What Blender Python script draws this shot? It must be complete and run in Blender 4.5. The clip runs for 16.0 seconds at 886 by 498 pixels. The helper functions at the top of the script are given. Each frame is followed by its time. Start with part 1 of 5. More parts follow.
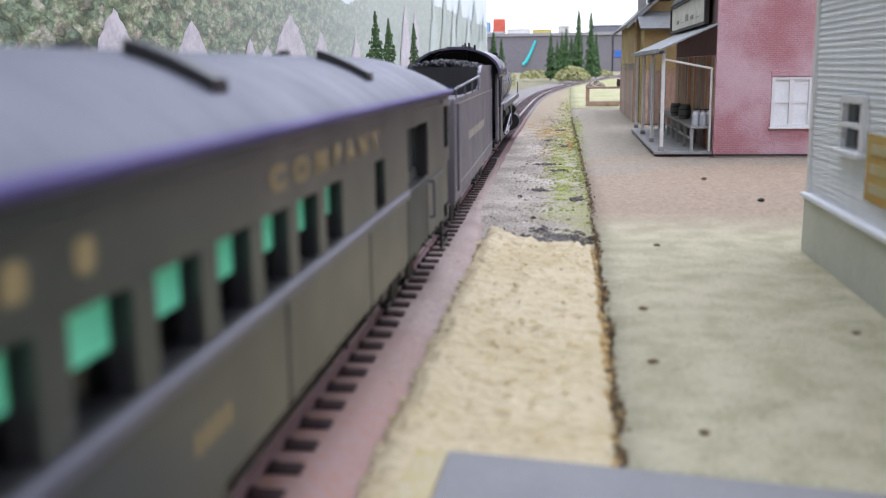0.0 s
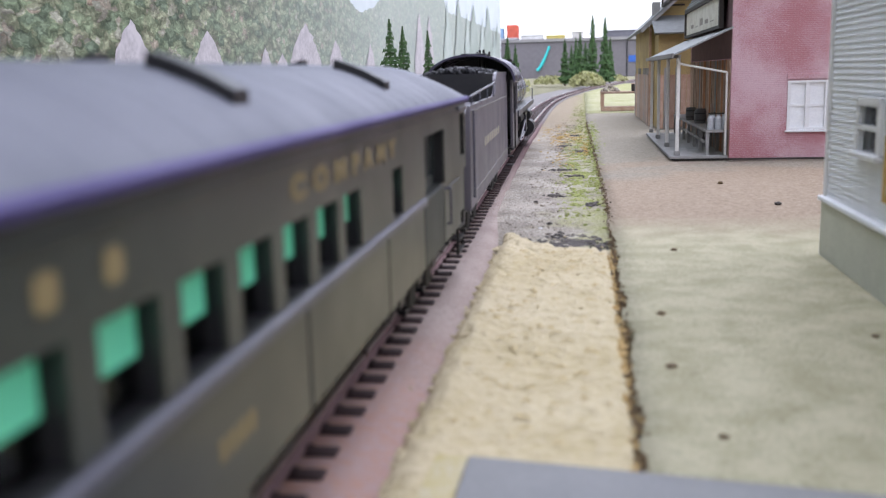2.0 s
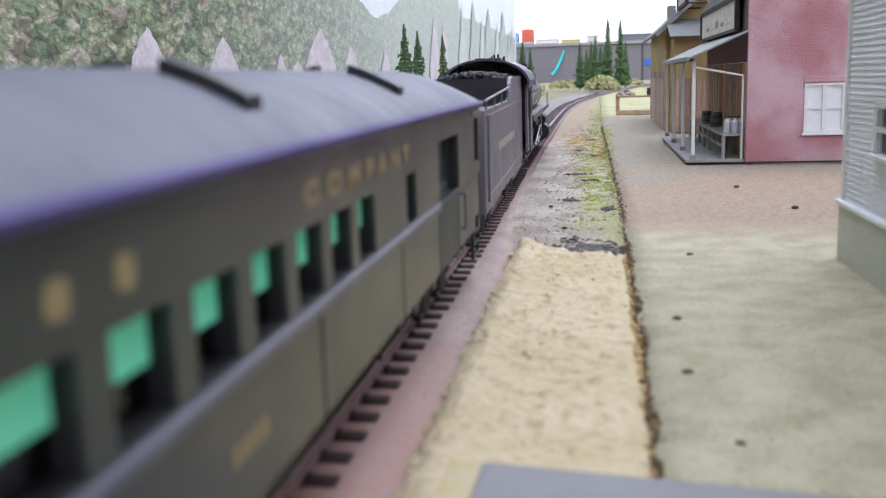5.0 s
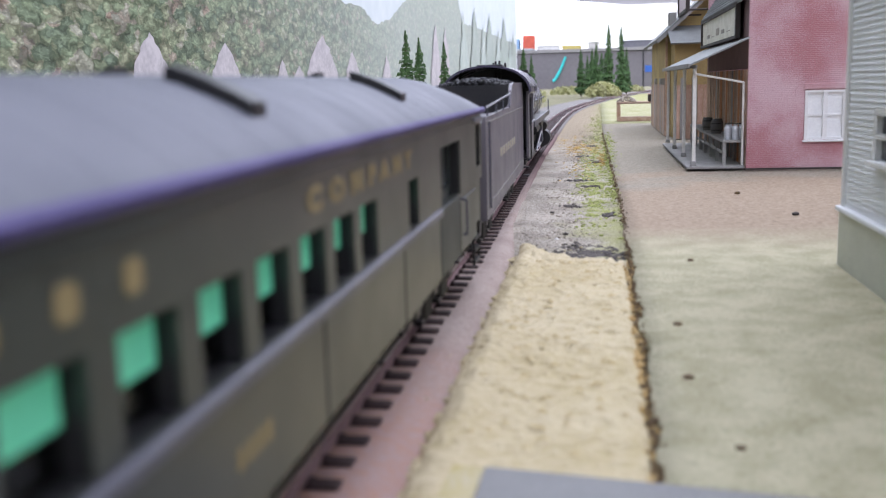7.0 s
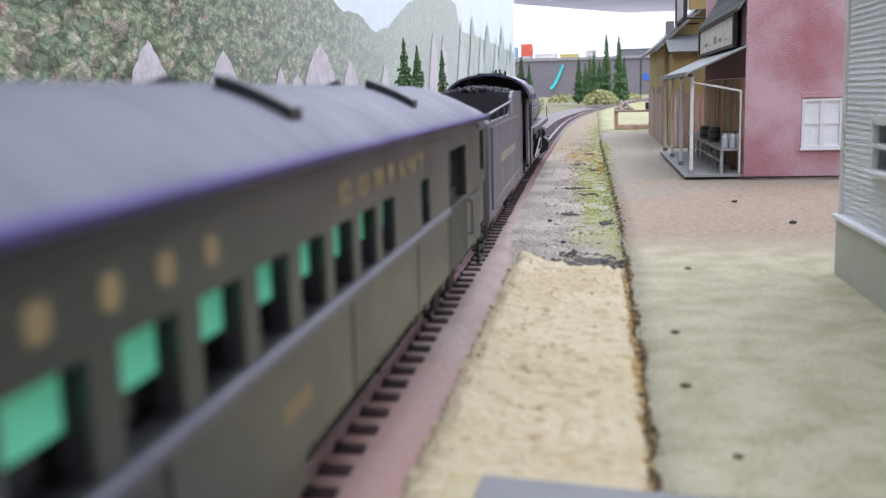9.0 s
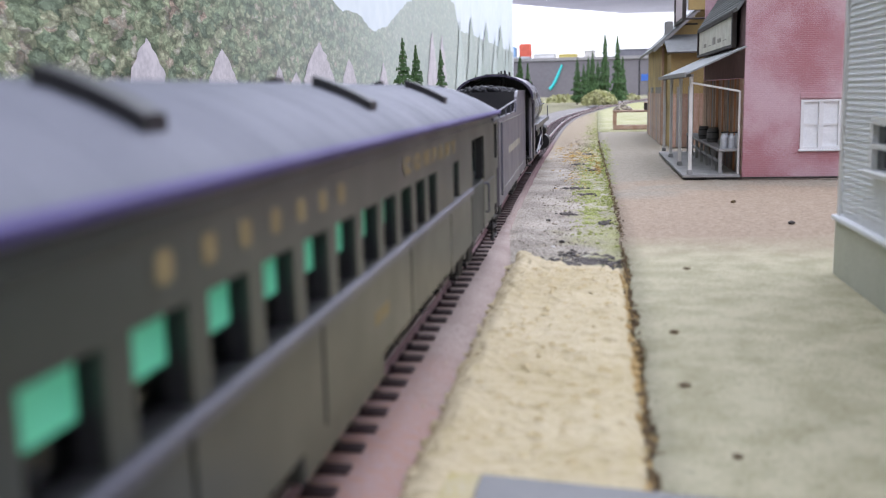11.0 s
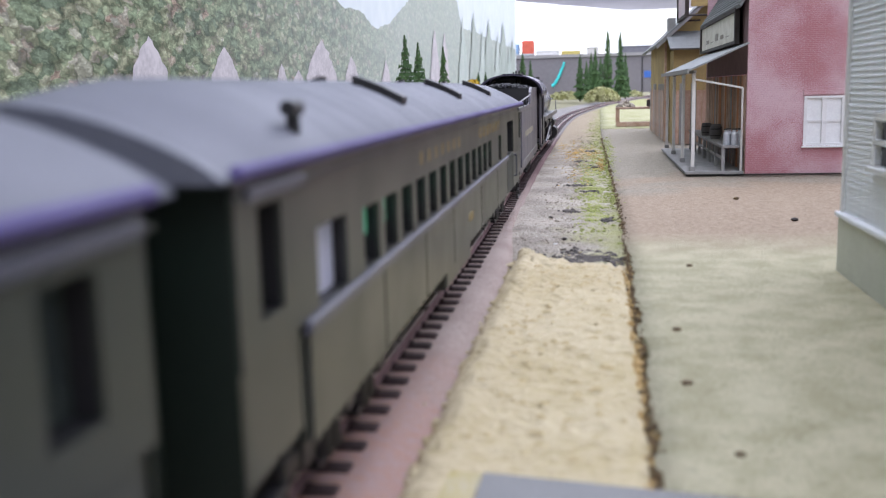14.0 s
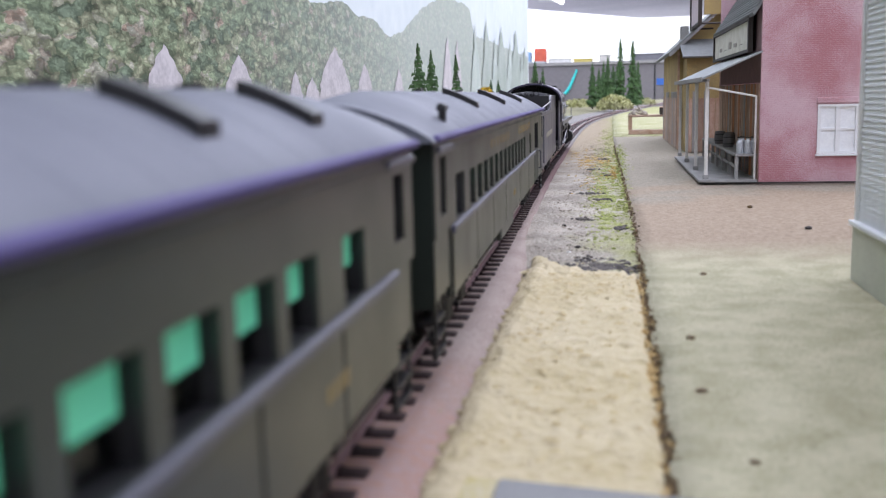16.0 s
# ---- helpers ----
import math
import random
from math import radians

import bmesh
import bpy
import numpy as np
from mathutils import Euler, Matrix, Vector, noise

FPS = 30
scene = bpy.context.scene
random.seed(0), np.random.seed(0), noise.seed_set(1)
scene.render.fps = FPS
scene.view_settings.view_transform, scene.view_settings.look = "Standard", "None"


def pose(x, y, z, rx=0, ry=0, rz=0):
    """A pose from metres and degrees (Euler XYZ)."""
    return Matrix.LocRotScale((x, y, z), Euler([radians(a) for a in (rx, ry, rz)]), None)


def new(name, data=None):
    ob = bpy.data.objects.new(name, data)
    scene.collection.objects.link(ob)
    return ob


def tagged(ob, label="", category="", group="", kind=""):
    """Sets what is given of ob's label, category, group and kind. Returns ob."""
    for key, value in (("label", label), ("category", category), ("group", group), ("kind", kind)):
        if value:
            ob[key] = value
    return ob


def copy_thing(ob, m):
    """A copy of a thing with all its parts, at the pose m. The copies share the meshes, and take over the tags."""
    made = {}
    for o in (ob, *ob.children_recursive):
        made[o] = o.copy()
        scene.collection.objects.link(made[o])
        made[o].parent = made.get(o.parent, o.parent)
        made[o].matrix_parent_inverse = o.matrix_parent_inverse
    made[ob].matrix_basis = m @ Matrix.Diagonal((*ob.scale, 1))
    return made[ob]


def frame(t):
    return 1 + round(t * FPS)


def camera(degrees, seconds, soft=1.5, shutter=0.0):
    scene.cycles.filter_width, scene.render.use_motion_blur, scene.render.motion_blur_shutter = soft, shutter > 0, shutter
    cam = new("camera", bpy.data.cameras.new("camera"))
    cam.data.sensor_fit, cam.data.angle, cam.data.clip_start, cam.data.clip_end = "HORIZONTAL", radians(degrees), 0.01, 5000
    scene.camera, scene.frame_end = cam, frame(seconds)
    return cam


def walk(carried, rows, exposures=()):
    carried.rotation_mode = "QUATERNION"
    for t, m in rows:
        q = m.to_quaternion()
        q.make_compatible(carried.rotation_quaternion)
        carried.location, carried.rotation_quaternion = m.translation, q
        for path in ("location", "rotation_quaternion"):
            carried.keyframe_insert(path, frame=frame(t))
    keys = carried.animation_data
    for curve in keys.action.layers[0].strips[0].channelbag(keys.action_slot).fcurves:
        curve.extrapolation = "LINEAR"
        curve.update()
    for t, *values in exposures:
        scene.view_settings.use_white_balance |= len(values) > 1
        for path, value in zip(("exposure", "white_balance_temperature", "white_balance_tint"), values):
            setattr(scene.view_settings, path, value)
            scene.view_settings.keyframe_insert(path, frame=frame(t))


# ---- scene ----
cam = camera(49.516, 16.0, soft=1.2)
cam.data.dof.use_dof, cam.data.dof.focus_distance, cam.data.dof.aperture_fstop = True, 0.62, 30.0
walk(cam, [
    (0.0, pose(0.00031, 0.00213, 0.05144, 79.248, 0.738, 7.334)),
    (0.5, pose(0.00010, 0.00187, 0.05150, 79.246, 1.182, 7.386)),
    (1.0, pose(-0.00017, 0.00138, 0.05163, 79.418, 1.184, 7.700)),
    (1.5, pose(0.00000, 0.00129, 0.05159, 79.636, 1.342, 8.057)),
    (2.0, pose(0.00007, 0.00114, 0.05164, 79.652, 1.396, 8.157)),
    (2.5, pose(0.00016, 0.00150, 0.05164, 79.627, 1.451, 8.344)),
    (3.0, pose(0.00028, 0.00141, 0.05161, 79.661, 1.536, 8.600)),
    (3.5, pose(0.00018, 0.00155, 0.05165, 79.764, 1.596, 8.853)),
    (4.0, pose(0.00028, 0.00155, 0.05169, 79.921, 1.666, 8.982)),
    (6.5, pose(0.00016, 0.00169, 0.05158, 79.978, 1.671, 9.094)),
    (7.0, pose(0.00021, 0.00066, 0.05175, 80.310, 1.619, 9.105)),
    (7.5, pose(0.00006, 0.00041, 0.05185, 81.199, 1.482, 9.020)),
    (8.0, pose(0.00002, 0.00025, 0.05186, 81.001, 1.452, 9.022)),
    (8.5, pose(0.00011, 0.00074, 0.05173, 80.809, 1.471, 8.979)),
    (9.0, pose(0.00020, 0.00066, 0.05181, 80.754, 1.478, 8.984)),
    (11.5, pose(-0.00011, 0.00083, 0.05164, 80.738, 1.246, 8.871)),
    (12.0, pose(-0.00006, 0.00063, 0.05176, 80.749, 1.253, 8.838)),
    (12.5, pose(-0.00008, 0.00092, 0.05174, 80.706, 1.293, 8.778)),
    (13.0, pose(-0.00010, 0.00091, 0.05168, 80.676, 1.324, 8.745)),
    (13.5, pose(-0.00009, 0.00064, 0.05179, 80.691, 1.299, 8.734)),
    (14.0, pose(0.00013, 0.00128, 0.05162, 80.584, 1.423, 9.054)),
    (14.5, pose(-0.00035, 0.00078, 0.05178, 80.599, 1.566, 9.885)),
    (15.0, pose(-0.00051, 0.00003, 0.05191, 80.777, 1.433, 9.663)),
    (15.5, pose(-0.00027, -0.00016, 0.05200, 80.894, 1.449, 9.724)),
    (16.0, pose(-0.00032, -0.00028, 0.05202, 81.038, 1.406, 9.772)),
], exposures=[(0.0, 0.0), (16.0, 0.0)])

# ---- light: ceiling tubes of the club room and an even world fill ----
world = bpy.data.worlds.new("room_fill")
scene.world = world
world.use_nodes = True
# added even fill in place of light bounced around the hall
world.node_tree.nodes["Background"].inputs[0].default_value = (0.815, 0.83, 1.0, 1)
world.node_tree.nodes["Background"].inputs[1].default_value = 1.8


def ceiling_lamp(x, y, z, sx, sy, watts, colour=(0.775, 0.825, 1.0)):
    data = bpy.data.lights.new("tube_light", "AREA")
    data.shape, data.size, data.size_y, data.energy, data.color = "RECTANGLE", sx, sy, watts, colour
    ob = new("tube_light", data)
    ob.matrix_world = pose(x, y, z)
    return ob


for lx, ly, watts in ((-0.05, -0.9, 15), (0.0, 1.0, 22), (0.1, 3.0, 29), (0.2, 5.2, 30)):
    ceiling_lamp(lx, ly, 1.42, 1.4, 1.3, watts)

# ---- materials ----


def mat(name, base, second=None, rough=0.6, metal=0.0, fine=900.0, coarse=70.0, amount=0.5, bump=0.3, depth=0.0004, spec=0.4, island=0.0, specks=0.0):
    """A two-scale material: base and second colour mixed by coarse and fine noise, with fine relief."""
    m = bpy.data.materials.new(name)
    m.use_nodes = True
    nt = m.node_tree
    b = nt.nodes["Principled BSDF"]
    second = second or tuple(c * 0.7 for c in base)
    co = nt.nodes.new("ShaderNodeTexCoord")
    n1, n2 = nt.nodes.new("ShaderNodeTexNoise"), nt.nodes.new("ShaderNodeTexNoise")
    n1.inputs["Scale"].default_value, n2.inputs["Scale"].default_value = coarse, fine
    n1.inputs["Detail"].default_value, n2.inputs["Detail"].default_value = 5, 4
    add = nt.nodes.new("ShaderNodeMath")
    add.operation = "ADD"
    half = nt.nodes.new("ShaderNodeMapRange")
    half.inputs[1].default_value, half.inputs[2].default_value = 0.7, 1.3
    half.inputs[3].default_value, half.inputs[4].default_value = 0.5 - amount, 0.5 + amount
    mix = nt.nodes.new("ShaderNodeMix")
    mix.data_type = "RGBA"
    mix.inputs[6].default_value, mix.inputs[7].default_value = (*base, 1), (*second, 1)
    for n in (n1, n2):
        nt.links.new(co.outputs["Object"], n.inputs["Vector"])
    nt.links.new(n1.outputs["Fac"], add.inputs[0])
    nt.links.new(n2.outputs["Fac"], add.inputs[1])
    nt.links.new(add.outputs[0], half.inputs[0])
    nt.links.new(half.outputs[0], mix.inputs[0])
    out = mix.outputs[2]
    if specks:
        n3 = nt.nodes.new("ShaderNodeTexNoise")
        n3.inputs["Scale"].default_value, n3.inputs["Detail"].default_value = fine * 0.35, 3
        nt.links.new(co.outputs["Object"], n3.inputs["Vector"])
        th = nt.nodes.new("ShaderNodeMapRange")
        th.inputs[1].default_value, th.inputs[2].default_value = 0.58, 0.70
        th.inputs[3].default_value, th.inputs[4].default_value = 1.0, 1.0 - specks
        nt.links.new(n3.outputs["Fac"], th.inputs[0])
        vm = nt.nodes.new("ShaderNodeVectorMath")
        vm.operation = "SCALE"
        nt.links.new(out, vm.inputs[0])
        nt.links.new(th.outputs[0], vm.inputs["Scale"])
        out = vm.outputs[0]
    if island:
        info = nt.nodes.new("ShaderNodeObjectInfo")
        hsv = nt.nodes.new("ShaderNodeHueSaturation")
        rng = nt.nodes.new("ShaderNodeMapRange")
        rng.inputs[3].default_value, rng.inputs[4].default_value = 1 - island, 1 + island
        nt.links.new(info.outputs["Random"], rng.inputs[0])
        nt.links.new(rng.outputs[0], hsv.inputs["Value"])
        nt.links.new(out, hsv.inputs["Color"])
        out = hsv.outputs[0]
    nt.links.new(out, b.inputs["Base Color"])
    rr = nt.nodes.new("ShaderNodeMapRange")
    rr.inputs[3].default_value, rr.inputs[4].default_value = max(0.03, rough - 0.12), min(1, rough + 0.12)
    nt.links.new(n1.outputs["Fac"], rr.inputs[0])
    nt.links.new(rr.outputs[0], b.inputs["Roughness"])
    b.inputs["Metallic"].default_value = metal
    b.inputs["Specular IOR Level"].default_value = spec
    if bump:
        bp = nt.nodes.new("ShaderNodeBump")
        bp.inputs["Strength"].default_value, bp.inputs["Distance"].default_value = bump, depth
        nt.links.new(n2.outputs["Fac"], bp.inputs["Height"])
        nt.links.new(bp.outputs[0], b.inputs["Normal"])
    return m


def glass_mat(name, colour, rough=0.05):
    m = bpy.data.materials.new(name)
    m.use_nodes = True
    nt = m.node_tree
    nt.nodes.remove(nt.nodes["Principled BSDF"])
    t, g, mix = nt.nodes.new("ShaderNodeBsdfTransparent"), nt.nodes.new("ShaderNodeBsdfGlossy"), nt.nodes.new("ShaderNodeMixShader")
    t.inputs[0].default_value = (*colour, 1)
    g.inputs["Roughness"].default_value = rough
    f = nt.nodes.new("ShaderNodeFresnel")
    f.inputs[0].default_value = 1.35
    nt.links.new(f.outputs[0], mix.inputs[0])
    nt.links.new(t.outputs[0], mix.inputs[1])
    nt.links.new(g.outputs[0], mix.inputs[2])
    nt.links.new(mix.outputs[0], nt.nodes["Material Output"].inputs["Surface"])
    return m


def glow_mat(name, colour, strength):
    m = bpy.data.materials.new(name)
    m.use_nodes = True
    b = m.node_tree.nodes["Principled BSDF"]
    b.inputs["Base Color"].default_value = (*colour, 1)
    b.inputs["Emission Color"].default_value = (*colour, 1)
    b.inputs["Emission Strength"].default_value = strength
    return m


def brick_mat(name):
    m = mat(name, (0.39, 0.15, 0.17), (0.58, 0.40, 0.44), 0.9, 0, 2200, 30, 1.3, 0.0, specks=0.15)
    nt = m.node_tree
    b = nt.nodes["Principled BSDF"]
    co = nt.nodes.new("ShaderNodeTexCoord")
    rot = nt.nodes.new("ShaderNodeVectorRotate")
    rot.rotation_type = "EULER_XYZ"
    rot.inputs["Rotation"].default_value = (radians(-90), 0, 0)
    br = nt.nodes.new("ShaderNodeTexBrick")
    br.inputs["Scale"].default_value = 1
    br.inputs["Brick Width"].default_value, br.inputs["Row Height"].default_value = 0.0030, 0.00105
    br.inputs["Mortar Size"].default_value, br.inputs["Mortar Smooth"].default_value = 0.00012, 0.3
    nt.links.new(co.outputs["Object"], rot.inputs["Vector"])
    nt.links.new(rot.outputs[0], br.inputs["Vector"])
    old = b.inputs["Base Color"].links[0].from_socket
    mix = nt.nodes.new("ShaderNodeMix")
    mix.data_type = "RGBA"
    sc = nt.nodes.new("ShaderNodeMath")
    sc.operation = "MULTIPLY"
    sc.inputs[1].default_value = 0.36
    nt.links.new(br.outputs["Fac"], sc.inputs[0])
    nt.links.new(sc.outputs[0], mix.inputs[0])
    nt.links.new(old, mix.inputs[6])
    mix.inputs[7].default_value = (0.55, 0.42, 0.43, 1)
    nt.links.new(mix.outputs[2], b.inputs["Base Color"])
    bp = nt.nodes.new("ShaderNodeBump")
    bp.invert = True
    bp.inputs["Strength"].default_value, bp.inputs["Distance"].default_value = 0.6, 0.0002
    nt.links.new(br.outputs["Fac"], bp.inputs["Height"])
    nt.links.new(bp.outputs[0], b.inputs["Normal"])
    return m


ROOF = mat("grey_roof_paint", (0.118, 0.123, 0.152), (0.098, 0.103, 0.130), 0.6, 0, 1500, 60, 0.5, 0.1, 0.0002)
# violet here stands in for a lens colour fringe along the roof edge
EDGE = mat("violet_fringe_gutter", (0.085, 0.066, 0.195), (0.062, 0.050, 0.145), 0.6, 0, 1500, 60, 0.4, 0.05, spec=0.25)
DOORM = mat("dark_green_grey_door_paint", (0.036, 0.046, 0.042), (0.028, 0.035, 0.032), 0.5, 0, 1500, 60, 0.4, 0.05)
CREAM = mat("faded_cream_lettering", (0.48, 0.44, 0.34), (0.38, 0.35, 0.28), 0.6, 0, 1500, 120, 0.4, 0.0)
LINING = mat("thin_pale_lining_paint", (0.26, 0.25, 0.23), (0.20, 0.19, 0.18), 0.6, 0, 1500, 120, 0.4, 0.0)
OLIVE = mat("dark_olive_grey_paint", (0.043, 0.047, 0.040), (0.034, 0.038, 0.034), 0.34, 0, 1500, 60, 0.4, 0.05, 0.0002, spec=0.55)
BELT = mat("worn_belt_rail_paint", (0.105, 0.105, 0.135), (0.08, 0.08, 0.105), 0.36, 0, 1500, 60, 0.4, 0.05)
ENDGREEN = mat("dark_green_black_paint", (0.009, 0.016, 0.012), None, 0.5, 0, 1200, 60, 0.4, 0.05)
BLACK = mat("black_moulded_metal", (0.012, 0.012, 0.015), (0.022, 0.021, 0.022), 0.45, 0, 1500, 120, 0.5, 0.15)
# violet mixed into the black imitates a purple sheen on the cab
BOILER = mat("black_boiler_violet_sheen", (0.050, 0.043, 0.078), (0.062, 0.054, 0.092), 0.28, 0, 1500, 120, 0.4, 0.05)
TENDER = mat("dark_grey_tender_paint", (0.160, 0.146, 0.172), (0.128, 0.118, 0.140), 0.42, 0, 1500, 90, 0.4, 0.05)
GOLD = mat("faded_gold_lettering", (0.31, 0.235, 0.11), (0.25, 0.19, 0.095), 0.5, 0.0, 1500, 120, 0.4, 0.0)
SHADE = mat("teal_blind_added_glow", (0.19, 0.70, 0.46), (0.16, 0.62, 0.40), 0.6, 0, 800, 100, 0.3, 0.0)
# emission added to brighten the recessed blinds; no lamp is behind them
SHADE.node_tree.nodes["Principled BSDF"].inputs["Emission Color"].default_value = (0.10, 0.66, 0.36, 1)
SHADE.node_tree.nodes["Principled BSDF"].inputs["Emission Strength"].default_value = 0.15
FROST = mat("frosted_white_glass", (0.72, 0.72, 0.84), (0.62, 0.62, 0.76), 0.35, 0, 800, 100, 0.3, 0.0)
TAN = mat("tan_seat_cloth", (0.30, 0.25, 0.19), None, 0.8, 0, 1500, 100)
GLASS = glass_mat("clear_glazing", (0.96, 0.97, 0.96))
STEEL = mat("bright_rail_steel", (0.62, 0.60, 0.58), (0.45, 0.40, 0.37), 0.3, 0.9, 1500, 100, 0.4, 0.05)
RAILSIDE = mat("rusty_rail_brown", (0.36, 0.25, 0.26), (0.28, 0.18, 0.19), 0.7, 0, 1500, 100)
TIE = mat("dark_brown_tie", (0.030, 0.016, 0.016), (0.050, 0.026, 0.026), 0.7, 0, 1500, 200, 0.5, 0.3, 0.0003, island=0.25)
ROADBED = mat("mauve_painted_roadbed", (0.31, 0.235, 0.205), (0.43, 0.35, 0.315), 0.9, 0, 1800, 40, 1.0, 0.6, 0.0006, specks=0.25)
SAND = mat("pale_sand", (0.46, 0.38, 0.22), (0.56, 0.48, 0.32), 0.95, 0, 480, 32, 0.7, 0.9, 0.0016, specks=0.08)
# brown earth darkened to stand in for shadow along the sand's edge
SANDEDGE = mat("shadow_dark_brown_earth", (0.085, 0.058, 0.034), (0.20, 0.135, 0.07), 0.95, 0, 700, 120, 0.7, 0.9, 0.001)
FELT = mat("grey_green_ground_cover", (0.355, 0.328, 0.205), (0.505, 0.468, 0.325), 0.95, 0, 1900, 90, 1.0, 0.9, 0.0008, specks=0.2)
DIRT = mat("pinkish_brown_dirt", (0.27, 0.20, 0.14), (0.40, 0.315, 0.23), 0.95, 0, 1400, 26, 1.3, 0.9, 0.0008, specks=0.4)
GRAVEL = mat("grey_beige_gravel", (0.29, 0.255, 0.21), (0.50, 0.45, 0.38), 0.95, 0, 1100, 34, 1.1, 1.0, 0.0014, specks=0.5)
FARGROUND = mat("olive_layout_ground", (0.17, 0.165, 0.09), (0.28, 0.255, 0.165), 0.95, 0, 300, 14, 1.0, 0.9, 0.002, specks=0.4)
MOSS = mat("bright_green_turf", (0.24, 0.285, 0.065), (0.37, 0.385, 0.14), 0.95, 0, 1500, 120, 0.8, 0.9, 0.001)
OCHRE = mat("orange_ochre_turf", (0.55, 0.30, 0.06), (0.48, 0.36, 0.14), 0.95, 0, 1500, 120, 0.8, 0.9, 0.001)
SOOT = mat("dark_ash", (0.06, 0.053, 0.05), (0.15, 0.13, 0.115), 0.95, 0, 900, 120, 0.8, 0.9, 0.001)
ROAD = mat("grey_road_card", (0.20, 0.20, 0.205), (0.25, 0.25, 0.25), 0.85, 0, 1500, 80, 0.5, 0.3)
YELLOW = mat("worn_yellow_paint", (0.42, 0.345, 0.14), (0.46, 0.41, 0.28), 0.8, 0, 1200, 150, 0.7, 0.2)
BRICK = brick_mat("weathered_red_brick")
GREYWOOD = mat("weathered_grey_wood", (0.32, 0.31, 0.30), (0.24, 0.235, 0.23), 0.85, 0, 1500, 120, 0.6, 0.3)
WHITEWOOD = mat("off_white_painted_wood", (0.74, 0.72, 0.69), (0.62, 0.60, 0.57), 0.7, 0, 1500, 120, 0.6, 0.2)
BROWNWOOD = mat("brown_plank", (0.35, 0.21, 0.145), (0.50, 0.37, 0.29), 0.85, 0, 1500, 150, 0.7, 0.3, island=0.35)
RUSTWOOD = mat("orange_brown_plank", (0.52, 0.20, 0.07), (0.36, 0.16, 0.08), 0.85, 0, 1500, 150, 0.7, 0.3)
SHINGLE = mat("grey_slate_shingle", (0.18, 0.19, 0.19), (0.26, 0.27, 0.27), 0.85, 0, 1500, 120, 0.7, 0.3, island=0.2)
OCHREWALL = mat("ochre_yellow_plaster", (0.42, 0.31, 0.12), (0.28, 0.21, 0.10), 0.85, 0, 1200, 40, 0.9, 0.3)
CLAP = mat("pale_blue_grey_clapboard", (0.79, 0.80, 0.83), (0.70, 0.715, 0.745), 0.7, 0, 1500, 60, 0.5, 0.15, island=0.05)
GREENBASE = mat("sage_green_foundation", (0.54, 0.55, 0.47), (0.45, 0.46, 0.39), 0.8, 0, 1500, 60, 0.6, 0.2)
PAINTWHITE = mat("white_window_paint", (0.74, 0.74, 0.74), (0.64, 0.64, 0.65), 0.6, 0, 1500, 120, 0.4, 0.05)
DARKGLASS = mat("dark_window_glass", (0.05, 0.06, 0.07), None, 0.12, 0, 600, 60, 0.3, 0.0)
PALEGLASS = mat("pale_curtained_glass", (0.72, 0.73, 0.75), (0.80, 0.81, 0.82), 0.25, 0, 900, 130, 0.6, 0.0)
FASCIA = mat("charcoal_painted_fascia", (0.15, 0.14, 0.148), (0.185, 0.175, 0.182), 0.6, 0, 60, 4, 0.6, 0.05)
DARKFRAME = mat("dark_brown_sign_frame", (0.045, 0.035, 0.03), None, 0.7, 0, 1500, 120)
SIGNFACE = mat("cream_sign_face", (0.74, 0.71, 0.62), (0.58, 0.54, 0.45), 0.8, 0, 1200, 90, 0.8, 0.1)
CAN = mat("galvanised_milk_can", (0.50, 0.52, 0.55), (0.36, 0.38, 0.41), 0.45, 0.1, 1500, 200, 0.6, 0.1)
COAL = mat("black_coal", (0.012, 0.012, 0.015), (0.035, 0.035, 0.042), 0.5, 0, 900, 200, 0.8, 0.8, 0.001)
SKYBD = mat("pale_painted_sky", (0.66, 0.72, 0.76), (0.74, 0.79, 0.82), 0.8, 0, 30, 3, 0.6, 0.0)
WALLWHITE = mat("white_room_wall", (0.86, 0.86, 0.86), (0.82, 0.82, 0.82), 0.8, 0, 20, 2, 0.4, 0.0)
CEIL = mat("grey_ceiling_panel", (0.66, 0.64, 0.70), (0.56, 0.55, 0.61), 0.8, 0, 20, 1.2, 0.8, 0.0)
FLOORM = mat("grey_room_floor", (0.25, 0.25, 0.26), None, 0.6, 0, 40, 3)
NEEDLE = mat("dark_conifer_needles", (0.040, 0.085, 0.030), (0.075, 0.14, 0.045), 0.9, 0, 900, 90, 0.8, 0.5)
BARK = mat("brown_bark", (0.09, 0.06, 0.04), None, 0.9, 0, 900, 90)
YBUSH = mat("golden_yellow_foliage", (0.55, 0.36, 0.03), (0.42, 0.28, 0.03), 0.9, 0, 900, 90, 0.8, 0.5)
GBUSH = mat("yellow_green_foliage", (0.34, 0.35, 0.13), (0.48, 0.46, 0.27), 0.9, 0, 600, 60, 0.8, 0.5)
LAV = mat("lavender_painted_rock", (0.63, 0.585, 0.61), (0.49, 0.455, 0.48), 0.9, 0, 260, 40, 0.8, 0.0)
SOFTGREEN = mat("pale_grey_green_painted_tree", (0.36, 0.42, 0.37), (0.46, 0.50, 0.47), 0.9, 0, 220, 22, 0.8, 0.0)


